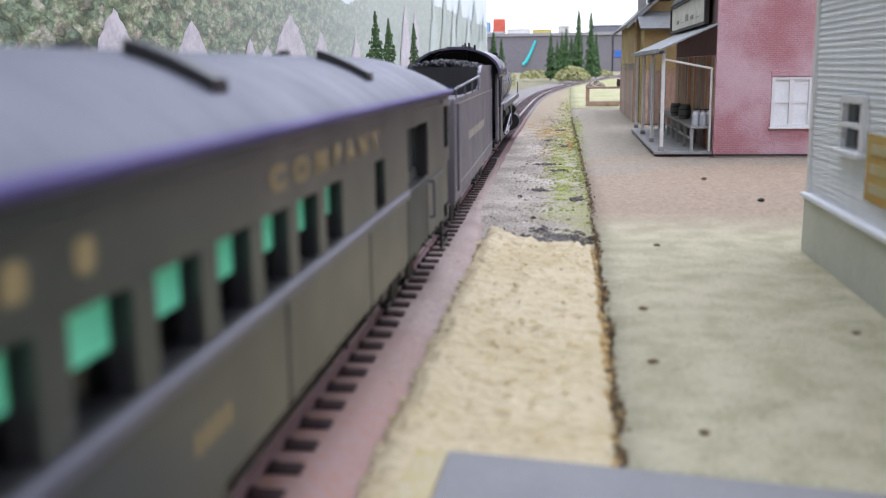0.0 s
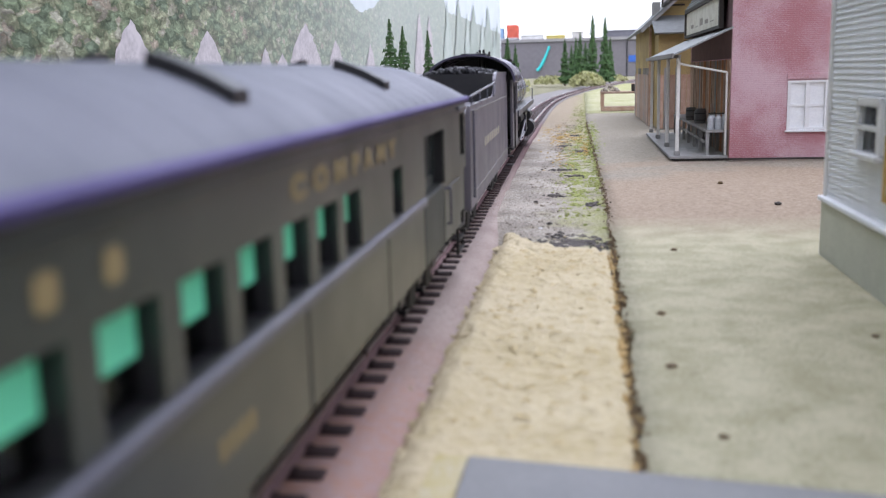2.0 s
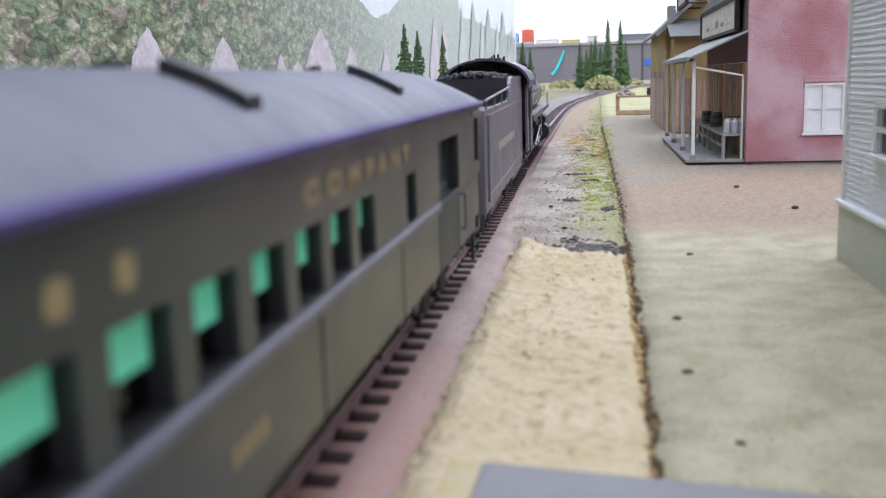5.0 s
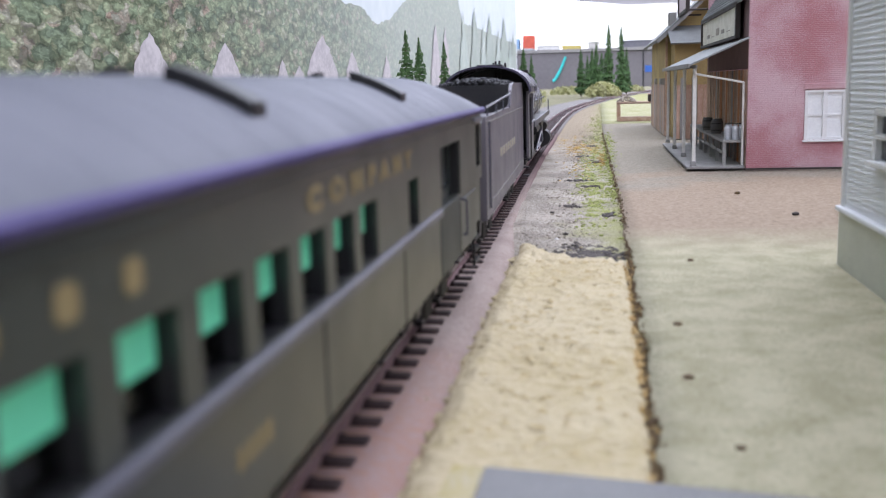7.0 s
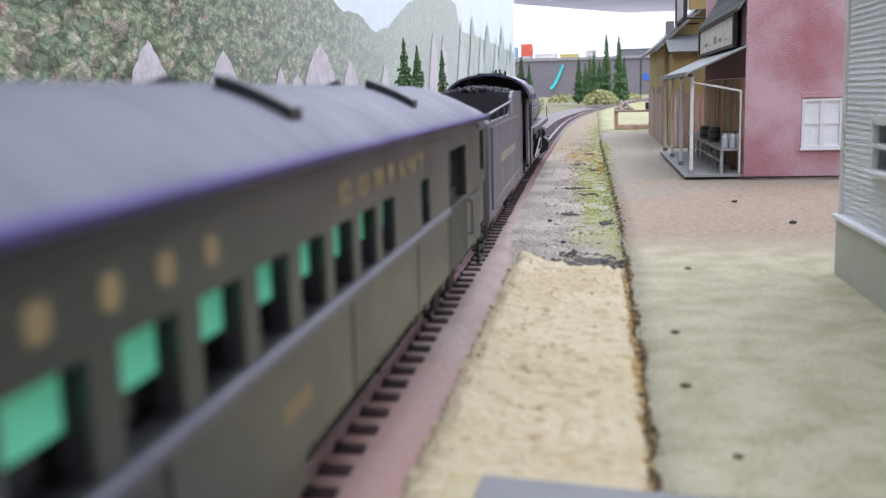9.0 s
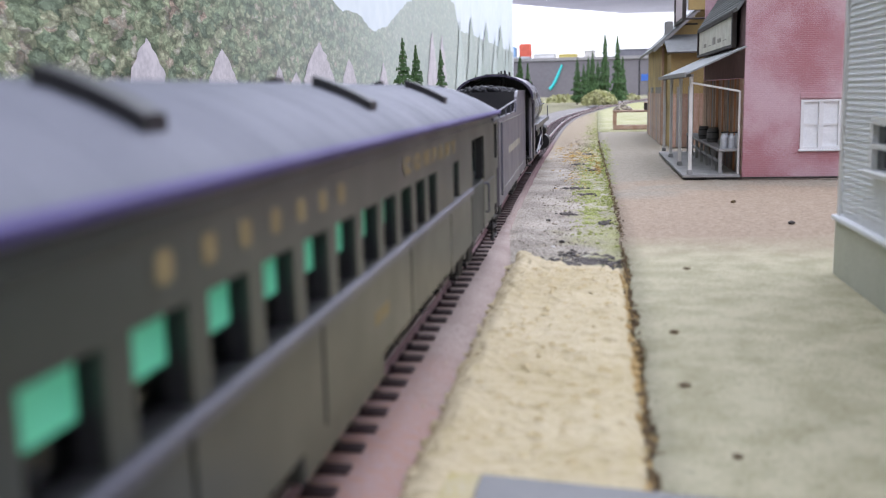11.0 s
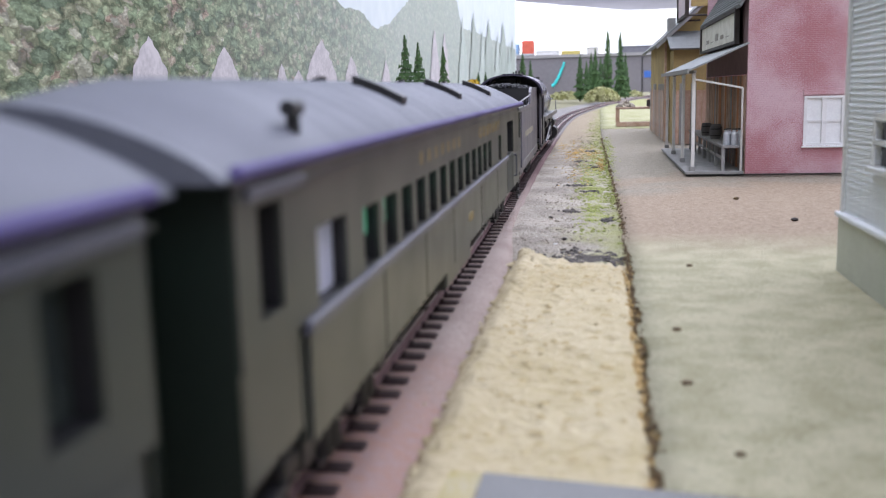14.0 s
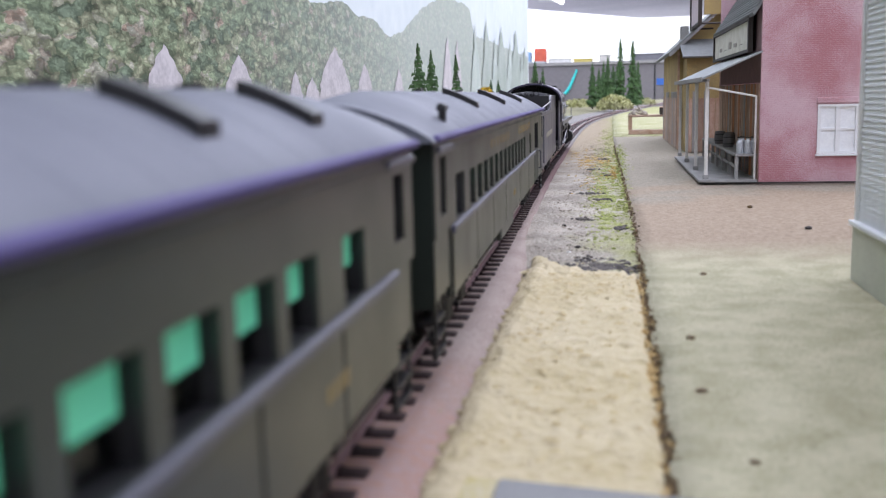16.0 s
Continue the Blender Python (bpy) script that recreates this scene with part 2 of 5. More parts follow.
def blend_mat(name, a, b, axis, lo, hi, wobble, scale):
    """Copy of material a whose colour passes into that of b along an axis, with a ragged border."""
    m = a.copy()
    m.name = name
    nt = m.node_tree
    bsdf = nt.nodes["Principled BSDF"]
    old = bsdf.inputs["Base Color"].links[0].from_socket
    cols = [n for n in b.node_tree.nodes if n.type == "MIX"][0]
    co, sep = nt.nodes.new("ShaderNodeTexCoord"), nt.nodes.new("ShaderNodeSeparateXYZ")
    nt.links.new(co.outputs["Object"], sep.inputs[0])
    no = nt.nodes.new("ShaderNodeTexNoise")
    no.inputs["Scale"].default_value, no.inputs["Detail"].default_value = scale, 6
    nt.links.new(co.outputs["Object"], no.inputs["Vector"])
    ma = nt.nodes.new("ShaderNodeMath")
    ma.operation = "MULTIPLY_ADD"
    ma.inputs[1].default_value = wobble
    nt.links.new(no.outputs["Fac"], ma.inputs[0])
    nt.links.new(sep.outputs[axis], ma.inputs[2])
    mr = nt.nodes.new("ShaderNodeMapRange")
    mr.interpolation_type = "SMOOTHSTEP"
    mr.inputs[1].default_value, mr.inputs[2].default_value = lo + wobble / 2, hi + wobble / 2
    nt.links.new(ma.outputs[0], mr.inputs[0])
    fine = nt.nodes.new("ShaderNodeTexNoise")
    fine.inputs["Scale"].default_value, fine.inputs["Detail"].default_value = 700, 5
    nt.links.new(co.outputs["Object"], fine.inputs["Vector"])
    fr = nt.nodes.new("ShaderNodeMapRange")
    fr.inputs[1].default_value, fr.inputs[2].default_value = 0.35, 0.65
    nt.links.new(fine.outputs["Fac"], fr.inputs[0])
    bm_, mx = nt.nodes.new("ShaderNodeMix"), nt.nodes.new("ShaderNodeMix")
    bm_.data_type = mx.data_type = "RGBA"
    bm_.inputs[6].default_value, bm_.inputs[7].default_value = cols.inputs[6].default_value, cols.inputs[7].default_value
    nt.links.new(fr.outputs[0], bm_.inputs[0])
    nt.links.new(mr.outputs[0], mx.inputs[0])
    nt.links.new(old, mx.inputs[6])
    nt.links.new(bm_.outputs[2], mx.inputs[7])
    nt.links.new(mx.outputs[2], bsdf.inputs["Base Color"])
    return m


ASHBED = mat("grey_brown_ballast", (0.17, 0.155, 0.15), (0.26, 0.24, 0.23), 0.9, 0, 1500, 60)
GRASS = mat("pale_yellow_green_grass", (0.33, 0.33, 0.15), (0.47, 0.44, 0.28), 0.95, 0, 1200, 26, 1.0, 0.9, 0.0012, specks=0.3)
BEDMIX = blend_mat("roadbed_mauve_to_grey", blend_mat("roadbed_mauve_dark", ROADBED, mat("purple_brown_stain", (0.15, 0.085, 0.085), (0.21, 0.13, 0.125), 0.9), 1, 0.40, 0.62, 0.1, 20), ASHBED, 1, 0.85, 1.15, 0.2, 12)
BEDMIX = blend_mat("roadbed_with_rust_stain", BEDMIX, mat("rust_red_stain", (0.40, 0.23, 0.18), (0.37, 0.265, 0.25), 0.9), 1, 0.215, 0.125, 0.09, 60)
YARD = blend_mat("yard_ground", blend_mat("yard_tan", FELT, DIRT, 1, 0.285, 0.36, 0.05, 55), mat("grey_tan_yard_dust", (0.24, 0.208, 0.158), (0.355, 0.315, 0.25), 0.95), 1, 0.46, 0.62, 0.6, 16)

GRAVELMIX = blend_mat("gravel_with_moss", blend_mat("gravel_brown", GRAVEL, mat("brown_earth", (0.26, 0.20, 0.13), (0.40, 0.33, 0.24), 0.95), 1, 0.55, 1.1, 0.6, 30), mat("olive_moss", (0.27, 0.28, 0.09), (0.41, 0.39, 0.22), 0.95), 0, -0.018, 0.022, 0.085, 60)

# ---- helpers of this scene ----


def box(bm, x0, x1, y0, y1, z0, z1, bevel=0.0):
    r = bmesh.ops.create_cube(bm, size=1.0, matrix=Matrix.Translation(((x0 + x1) / 2, (y0 + y1) / 2, (z0 + z1) / 2)) @ Matrix.Diagonal((abs(x1 - x0), abs(y1 - y0), abs(z1 - z0), 1)))
    if bevel:
        es = {e for v in r["verts"] for e in v.link_edges}
        bmesh.ops.bevel(bm, geom=list(es), offset=bevel, segments=1, affect="EDGES", profile=0.5)
    return bm


def rod(bm, a, b, r0, r1=None, seg=10, caps=True):
    a, b = Vector(a), Vector(b)
    d = b - a
    m = Matrix.Translation((a + b) / 2) @ d.to_track_quat("Z", "Y").to_matrix().to_4x4()
    bmesh.ops.create_cone(bm, cap_ends=caps, segments=seg, radius1=r0, radius2=r0 if r1 is None else r1, depth=d.length, matrix=m)
    return bm


def prism(bm, pts, axis, a, b):
    """Extrudes an outline (pairs) from a to b along axis 'x' or 'y' or 'z'."""
    def at(p, w):
        return {"x": (w, p[0], p[1]), "y": (p[0], w, p[1]), "z": (p[0], p[1], w)}[axis]
    v0 = [bm.verts.new(at(p, a)) for p in pts]
    v1 = [bm.verts.new(at(p, b)) for p in pts]
    n = len(pts)
    for i in range(n):
        bm.faces.new((v0[i], v0[(i + 1) % n], v1[(i + 1) % n], v1[i]))
    bm.faces.new(v0[::-1])
    bm.faces.new(v1)
    bmesh.ops.recalc_face_normals(bm, faces=bm.faces[:])
    return bm


def pierced(bm, axis, a0, a1, u0, u1, v0, v1, holes):
    """One connected wall slab across axis ('x' or 'y') from a0 to a1, over u0..u1 and v0..v1 (z), with rectangular holes (u0, u1, v0, v1)."""
    us = sorted({u0, u1, *[min(max(h[k], u0), u1) for h in holes for k in (0, 1)]})
    vs = sorted({v0, v1, *[min(max(h[k], v0), v1) for h in holes for k in (2, 3)]})
    cache = {}

    def vert(a, u, v):
        key = (a, u, v)
        if key not in cache:
            cache[key] = bm.verts.new((a, u, v) if axis == "x" else (u, a, v))
        return cache[key]

    def solid(i, j):
        if not (0 <= i < len(us) - 1 and 0 <= j < len(vs) - 1):
            return False
        cu, cv = (us[i] + us[i + 1]) / 2, (vs[j] + vs[j + 1]) / 2
        return not any(h[0] < cu < h[1] and h[2] < cv < h[3] for h in holes)

    for i in range(len(us) - 1):
        for j in range(len(vs) - 1):
            if not solid(i, j):
                continue
            p, q, r, t = us[i], us[i + 1], vs[j], vs[j + 1]
            for a in (a0, a1):
                bm.faces.new((vert(a, p, r), vert(a, q, r), vert(a, q, t), vert(a, p, t)))
            for (di, dj), (m, n) in (((-1, 0), ((p, r), (p, t))), ((1, 0), ((q, r), (q, t))), ((0, -1), ((p, r), (q, r))), ((0, 1), ((p, t), (q, t)))):
                if not solid(i + di, j + dj):
                    bm.faces.new((vert(a0, *m), vert(a0, *n), vert(a1, *n), vert(a1, *m)))
    bmesh.ops.recalc_face_normals(bm, faces=bm.faces[:])
    return bm


def mesh_of(name, bm, material, smooth=False):
    me = bpy.data.meshes.new(name)
    bm.to_mesh(me)
    bm.free()
    me.materials.append(material)
    if smooth:
        for p in me.polygons:
            p.use_smooth = True
    return me


def part(name, bm, material, parent, label="", smooth=False):
    ob = new(name, mesh_of(name, bm, material, smooth))
    ob.parent = parent
    return tagged(ob, label)


def piece(name, me, parent, m=None):
    ob = new(name, me)
    ob.parent = parent
    if m is not None:
        ob.matrix_basis = m
    return ob


def thing(name, label, category, m=None, group="", kind=""):
    ob = new(name)
    ob.empty_display_size = 0.01
    if m is not None:
        ob.matrix_basis = m
    return tagged(ob, label, category, group, kind)


def solo(name, bm, material, label, category, group="", kind="", smooth=False, m=None):
    ob = new(name, mesh_of(name, bm, material, smooth))
    if m is not None:
        ob.matrix_basis = m
    return tagged(ob, label, category, group, kind)


B = bmesh.new
fuzz = noise.noise

# ---- the line of the track ----
LINE = [(-1.6, -0.0475), (0.26, -0.0475), (0.34, -0.0483), (0.46, -0.0512), (0.7, -0.0548), (0.95, -0.0565), (1.25, -0.0590), (1.6, -0.0590), (1.93, -0.048), (2.31, -0.023), (2.9, 0.040), (3.9, 0.22), (4.9, 0.52)]


def track_x(y):
    total = 0.0
    for k in range(-4, 5):
        w = 0.02 if y < 0.8 else 0.08
        total += float(np.interp(y + k * w, [a for a, _ in LINE], [b for _, b in LINE]))
    return total / 9


def ground_z(x, y):
    return 0.02 * min(1.0, max(0.0, (y - 2.2) / 2.6)) ** 1.5

# ---- room ----
solo("floor", box(B(), -3, 6, -3, 22, -1.02, -1.0), FLOORM, "grey floor of the club room", "floor", kind="structure")
# far wall glows by its material so that it looks overexposed
solo("wall_far", box(B(), -6, 12, 20, 20.1, -1, 4), glow_mat("glowing_white_wall", (0.95, 0.97, 1.0), 0.9), "white far wall of the room with an added glow", "wall", kind="structure")
solo("wall_behind", box(B(), -3, 6, -3.1, -3, -1, 1.6), WALLWHITE, "white wall behind the layout", "wall", kind="structure")
solo("wall_right", box(B(), 4.0, 4.1, -3, 20, -1, 1.6), WALLWHITE, "white side wall of the room", "wall", kind="structure")
bm = B()
prism(bm, [(-1.4, 7.5), (3.2, 7.5), (3.2, 20), (0.55, 20), (-1.4, 17.0)], "z", 1.52, 1.56)
solo("ceiling", bm, CEIL, "grey panelled ceiling with tube lights", "ceiling", kind="structure")
tube = thing("tube_lamp", "white glowing fluorescent tube under the ceiling", "lamp", pose(0, 0, 0))
part("tube", rod(B(), (-1.05, 12.6, 1.47), (-0.75, 15.5, 1.47), 0.03), glow_mat("tube_glow", (1, 0.98, 0.95), 6.0), tube)
part("housing", box(B(), -1.1, -0.7, 12.6, 15.5, 1.50, 1.518), WALLWHITE, tube)

# ---- ground ----


def sheet(name, material, y0, y1, left, right, top, thick, ny, nx, label, category, rough_edge=0.0008, lumps=0.0, seed=0.0, freq=120.0, power=1.0, bend=None):
    verts, faces = [], []
    for j in range(ny + 1):
        y = y0 + (y1 - y0) * (j / ny) ** power
        e0 = left(y) + rough_edge * (fuzz((y * 220, seed, 1.3)) + fuzz((y * 60, seed, 7.3)))
        e1 = right(y) + rough_edge * (fuzz((y * 220, seed, 4.3)) + fuzz((y * 60, seed, 9.3)))
        for i in range(nx + 1):
            u = i / nx
            x = e0 + (e1 - e0) * u
            yy = y + (bend(x, y) if bend else 0.0)
            z = top(x, yy) + lumps * (fuzz((x * freq, y * freq, seed)) + 0.5 * fuzz((x * freq * 2.7, y * freq * 2.7, seed)))
            verts.append((x, yy, z))
    n = nx + 1
    for j in range(ny):
        for i in range(nx):
            a = j * n + i
            faces.append((a, a + 1, a + n + 1, a + n))
    ring = [i for i in range(n)] + [j * n + nx for j in range(1, ny + 1)] + [ny * n + i for i in range(nx - 1, -1, -1)] + [j * n for j in range(ny - 1, 0, -1)]
    base = len(verts)
    for k in ring:
        x, y, z = verts[k]
        verts.append((x, y, z - thick))
    for k in range(len(ring)):
        k2 = (k + 1) % len(ring)
        faces.append((ring[k2], ring[k], base + k, base + k2))
    me = bpy.data.meshes.new(name)
    me.from_pydata(verts, [], faces)
    me.materials.append(material)
    for p in me.polygons:
        p.use_smooth = True
    return tagged(new(name, me), label, category, kind="structure")


def bed_z(x, y):
    """The roadbed: a flat top under the ties and a sloping shoulder."""
    d = abs(x - track_x(y))
    s = min(1.0, max(0.0, (d - 0.016) / 0.008))
    return -0.0005 - 0.0049 * s * s + ground_z(x, y)


sheet("ground", FARGROUND, -0.9, 7.0, lambda y: -0.32, lambda y: 2.6, lambda x, y: -0.0075 + ground_z(x, y), 0.04, 120, 60, "olive and tan scenic ground of the layout", "ground", lumps=0.0012, freq=14, seed=2.2)
sheet("roadbed", BEDMIX, -0.9, 4.6, lambda y: track_x(y) - 0.026, lambda y: track_x(y) + 0.0245 - 0.0085 * min(1, max(0, (y - 0.27) / 0.10)), bed_z, 0.006, 420, 22, "mauve painted cork roadbed under the track", "roadbed", rough_edge=0.0005, lumps=0.00012, seed=5.1, freq=260)


def sand_top(x, y):
    edge = min(1.0, max(0.0, (x + 0.0264) / 0.004))
    return -0.0034 + 0.0034 * edge ** 0.5 - 0.0008 * min(1.0, max(0.0, (x + 0.0215) / 0.006)) - 0.0016 * max(0.0, (x - 0.0035) / 0.005) ** 3


sheet("sand_bed", SAND, 0.02, 0.288, lambda y: -0.0262 - 0.004 * max(0, y - 0.2), lambda y: 0.0078 + 0.006 * (y - 0.12), sand_top, 0.006, 260, 44, "pale yellow sand laid beside the track", "sand", rough_edge=0.0016, lumps=0.00085, seed=8.8, freq=190, bend=lambda x, y: ((y - 0.02) / 0.268) ** 6 * (0.03 * max(0.0, min(1.0, -x / 0.025)) ** 2 + 0.007 * fuzz((x * 260, 2.0, 5.0)) + 0.005 * fuzz((x * 700, 2.0, 5.0))))
sheet("gravel_strip", GRAVELMIX, 0.275, 3.4, lambda y: track_x(y) + 0.0225 - 0.0080 * min(1, max(0, (y - 0.27) / 0.10)), lambda y: 0.010 - 0.004 * min(1, max(0, y - 0.5)) + 0.15 * max(0, y - 1.4) ** 1.5, lambda x, y: -0.0028 + ground_z(x, y), 0.006, 300, 30, "grey gravel strip beside the track", "gravel", rough_edge=0.0010, lumps=0.0008, seed=3.3, freq=170, power=1.6)
sheet("station_yard", YARD, 0.0, 1.28, lambda y: (0.0086 + 0.0012 * min(1, max(0, (y - 0.12) / 0.1))) if y < 0.35 else 0.0098 - 0.006 * min(1, max(0, (y - 0.4) / 0.6)), lambda y: 0.6, lambda x, y: -0.0002 - 0.0006 * min(1, max(0, (y - 0.33) / 0.02)), 0.008, 420, 90, "grey-green and tan textured ground of the station yard", "ground cover", rough_edge=0.0013, lumps=0.00026, seed=6.6, freq=170, power=1.5)

sheet("grass_verge", GRASS, 1.20, 2.5, lambda y: max(0.004, track_x(y) + 0.026), lambda y: 0.7, lambda x, y: -0.0004 + ground_z(x, y), 0.008, 120, 50, "pale yellow-green grass inside the bend of the track", "grass", rough_edge=0.002, lumps=0.0005, seed=4.4, freq=90)

sheet("ballast_apron", ASHBED, 1.15, 4.4, lambda y: track_x(y) - 0.02 - 0.08 * min(1, (y - 1.15) / 0.5), lambda y: track_x(y) + 0.024, lambda x, y: -0.0056 + ground_z(x, y), 0.004, 120, 24, "grey-brown ballast spread beside the bend", "ballast", rough_edge=0.004, lumps=0.0004, seed=7.7, freq=90)

def ico_shape(sub):
    bm = B()
    bmesh.ops.create_icosphere(bm, subdivisions=sub, radius=1.0)
    shape = ([v.co.copy() for v in bm.verts], [tuple(v.index for v in f.verts) for f in bm.faces])
    bm.free()
    return shape


LUMP = ico_shape(1)


def lumps_mesh(name, material, places):
    """One mesh of many small lumps, each a matrix on the same rough ball."""
    verts, faces = [], []
    for m in places:
        i = len(verts)
        verts += [tuple(m @ v) for v in LUMP[0]]
        faces += [tuple(i + k for k in f) for f in LUMP[1]]
    me = bpy.data.meshes.new(name)
    me.from_pydata(verts, [], faces)
    me.materials.append(material)
    return me


def clump_field(name, material, spots, size, label, category, seed, flat=0.5):
    r = random.Random(seed)
    places = []
    for cx, cy, sx, sy, n, z in spots:
        for _ in range(n):
            x, y = r.gauss(cx, sx), r.gauss(cy, sy)
            q = r.uniform(0.4, 1.0) * size
            places.append(Matrix.Translation((x, y, z)) @ Matrix.Rotation(r.random() * 6, 4, "Z") @ Matrix.Diagonal((q * r.uniform(0.7, 1.5), q * r.uniform(0.7, 1.5), q * flat, 1)))
    return tagged(new(name, lumps_mesh(name, material, places)), label, category, kind="stuff")


# crumbled earth along the sheet's edge, its dark colour imitating shadow in the crack
rnd = random.Random(4)
crumbs = []
for k in range(1900):
    y = 0.10 + 0.9 * rnd.random() ** 1.6
    x = (0.0082 + 0.0012 * min(1, (y - 0.1) / 0.1) if y < 0.33 else 0.0098 - 0.006 * min(1, max(0, (y - 0.4) / 0.6))) + rnd.gauss(-0.0003, 0.0006)
    q = rnd.uniform(0.0001, 0.00045)
    crumbs.append(Matrix.Translation((x, y, -0.0012 + rnd.random() * 0.001)) @ Matrix.Diagonal((q, q * rnd.uniform(1, 2), q * rnd.uniform(0.6, 1.1), 1)))
tagged(new("crumbled_earth", lumps_mesh("crumbled_earth", SANDEDGE, crumbs)), "crumbled brown earth along the ground sheet's edge, darkened as crack shadow", "earth", kind="stuff")
clump_field("turf", MOSS, [(-0.002, 0.41, 0.0035, 0.022, 420, -0.0028), (-0.002, 0.50, 0.0045, 0.035, 620, -0.0028), (-0.004, 0.60, 0.0045, 0.04, 520, -0.0028), (-0.003, 0.72, 0.005, 0.05, 480, -0.0028), (-0.004, 0.92, 0.006, 0.10, 520, -0.0028), (0.0075, 0.60, 0.0018, 0.10, 420, -0.0010), (0.008, 0.82, 0.0030, 0.10, 420, -0.0008), (0.003, 1.25, 0.008, 0.15, 420, -0.0022), (0.02, 1.9, 0.02, 0.25, 300, -0.001)], 0.0009, "bright green turf growing in the gravel", "turf", 3)
clump_field("dry_turf", OCHRE, [(-0.012, 0.80, 0.009, 0.045, 420, -0.0027), (-0.028, 0.92, 0.006, 0.05, 140, -0.0029), (-0.010, 0.62, 0.006, 0.03, 110, -0.0028), (0.004, 0.69, 0.003, 0.03, 90, -0.0022)], 0.0009, "orange ochre dry turf beside the track", "turf", 5)
clump_field("ash_patch", SOOT, [(-0.004, 0.302, 0.0050, 0.009, 700, -0.0026), (-0.004, 0.292, 0.0060, 0.004, 200, -0.0024)], 0.0010, "dark ash patch at the end of the sand", "ash", 6, 0.35)

# a grey road piece with a worn yellow line crosses at the near end
road = thing("road_panel", "grey card road panel with a worn yellow edge line", "road")
bm = prism(B(), [(-0.0165, 0.06), (-0.0150, 0.1228), (0.0370, 0.1148), (0.5, 0.06)], "z", -0.0012, 0.0008)
part("panel", bm, ROAD, road)
bm = prism(B(), [(-0.0225, 0.06), (-0.0195, 0.1233), (-0.0152, 0.1228), (-0.0168, 0.06)], "z", -0.0014, 0.0007)
part("edge_line", bm, YELLOW, road, "worn yellow edge line")

# ---- track ----
track = thing("railway_track", "model railway track with brown ties and steel rails", "railway track", kind="structure")


def rail_strip(off, w, z0, z1, y0, y1, step):
    ys = np.arange(y0, y1, step)
    verts, faces = [], []
    for y in ys:
        dx = (track_x(y + 0.01) - track_x(y - 0.01)) / 0.02
        nx, ny = 1 / math.hypot(1, dx), -dx / math.hypot(1, dx)
        g = ground_z(0, y)
        for o, z in ((off - w, z0), (off + w, z0), (off + w, z1), (off - w, z1)):
            verts.append((track_x(y) + nx * o, y + ny * o, z + g))
    for k in range(len(ys) - 1):
        a = 4 * k
        for i in range(4):
            faces.append((a + i, a + (i + 1) % 4, a + 4 + (i + 1) % 4, a + 4 + i))
    me = bpy.data.meshes.new("rail")
    me.from_pydata(verts, [], faces)
    return me


for off in (-0.0083, 0.0083):
    me = rail_strip(off, 0.00042, 0.0017, 0.0025, -0.9, 4.5, 0.02)
    me.materials.append(STEEL)
    rail = piece("rail", me, track)
    me = rail_strip(off, 0.00022, 0.0002, 0.00175, -0.9, 4.5, 0.02)
    me.materials.append(RAILSIDE)
    piece("web", me, rail)
    me = rail_strip(off, 0.00085, 0.0, 0.0005, -0.9, 4.5, 0.02)
    me.materials.append(RAILSIDE)
    piece("foot", me, rail)

PITCH = 0.0081
bm = box(B(), -0.0137, 0.0137, -0.0016, 0.0016, -0.0016, 0.0, 0.0002)
for sx in (-1, 1):
    for o in (0.0070, 0.0096):
        box(bm, sx * o - 0.0004, sx * o + 0.0004, -0.0010, 0.0010, 0.0, 0.0005)
tie_mesh = mesh_of("tie", bm, TIE)
far = B()
rnd = random.Random(9)
y, count = 0.02, 0
while y < 4.4:
    dx = (track_x(y + 0.01) - track_x(y - 0.01)) / 0.02
    m = pose(track_x(y) + rnd.gauss(0, 0.00015), y, ground_z(0, y), 0, 0, -math.degrees(math.atan(dx)) + rnd.gauss(0, 0.5))
    if count < 230:
        piece("tie", tie_mesh, track, m)
    else:
        r = bmesh.ops.create_cube(far, size=1.0, matrix=m @ Matrix.Translation((0, 0, -0.0008)) @ Matrix.Diagonal((0.0274, 0.0032, 0.0016, 1)))
    y += PITCH
    count += 1
tagged(part("far_ties", far, TIE, track), "brown ties further down the line", kind="stuff")

# ---- backdrop: a printed and painted scene on a board along the wall ----
XB = -0.30


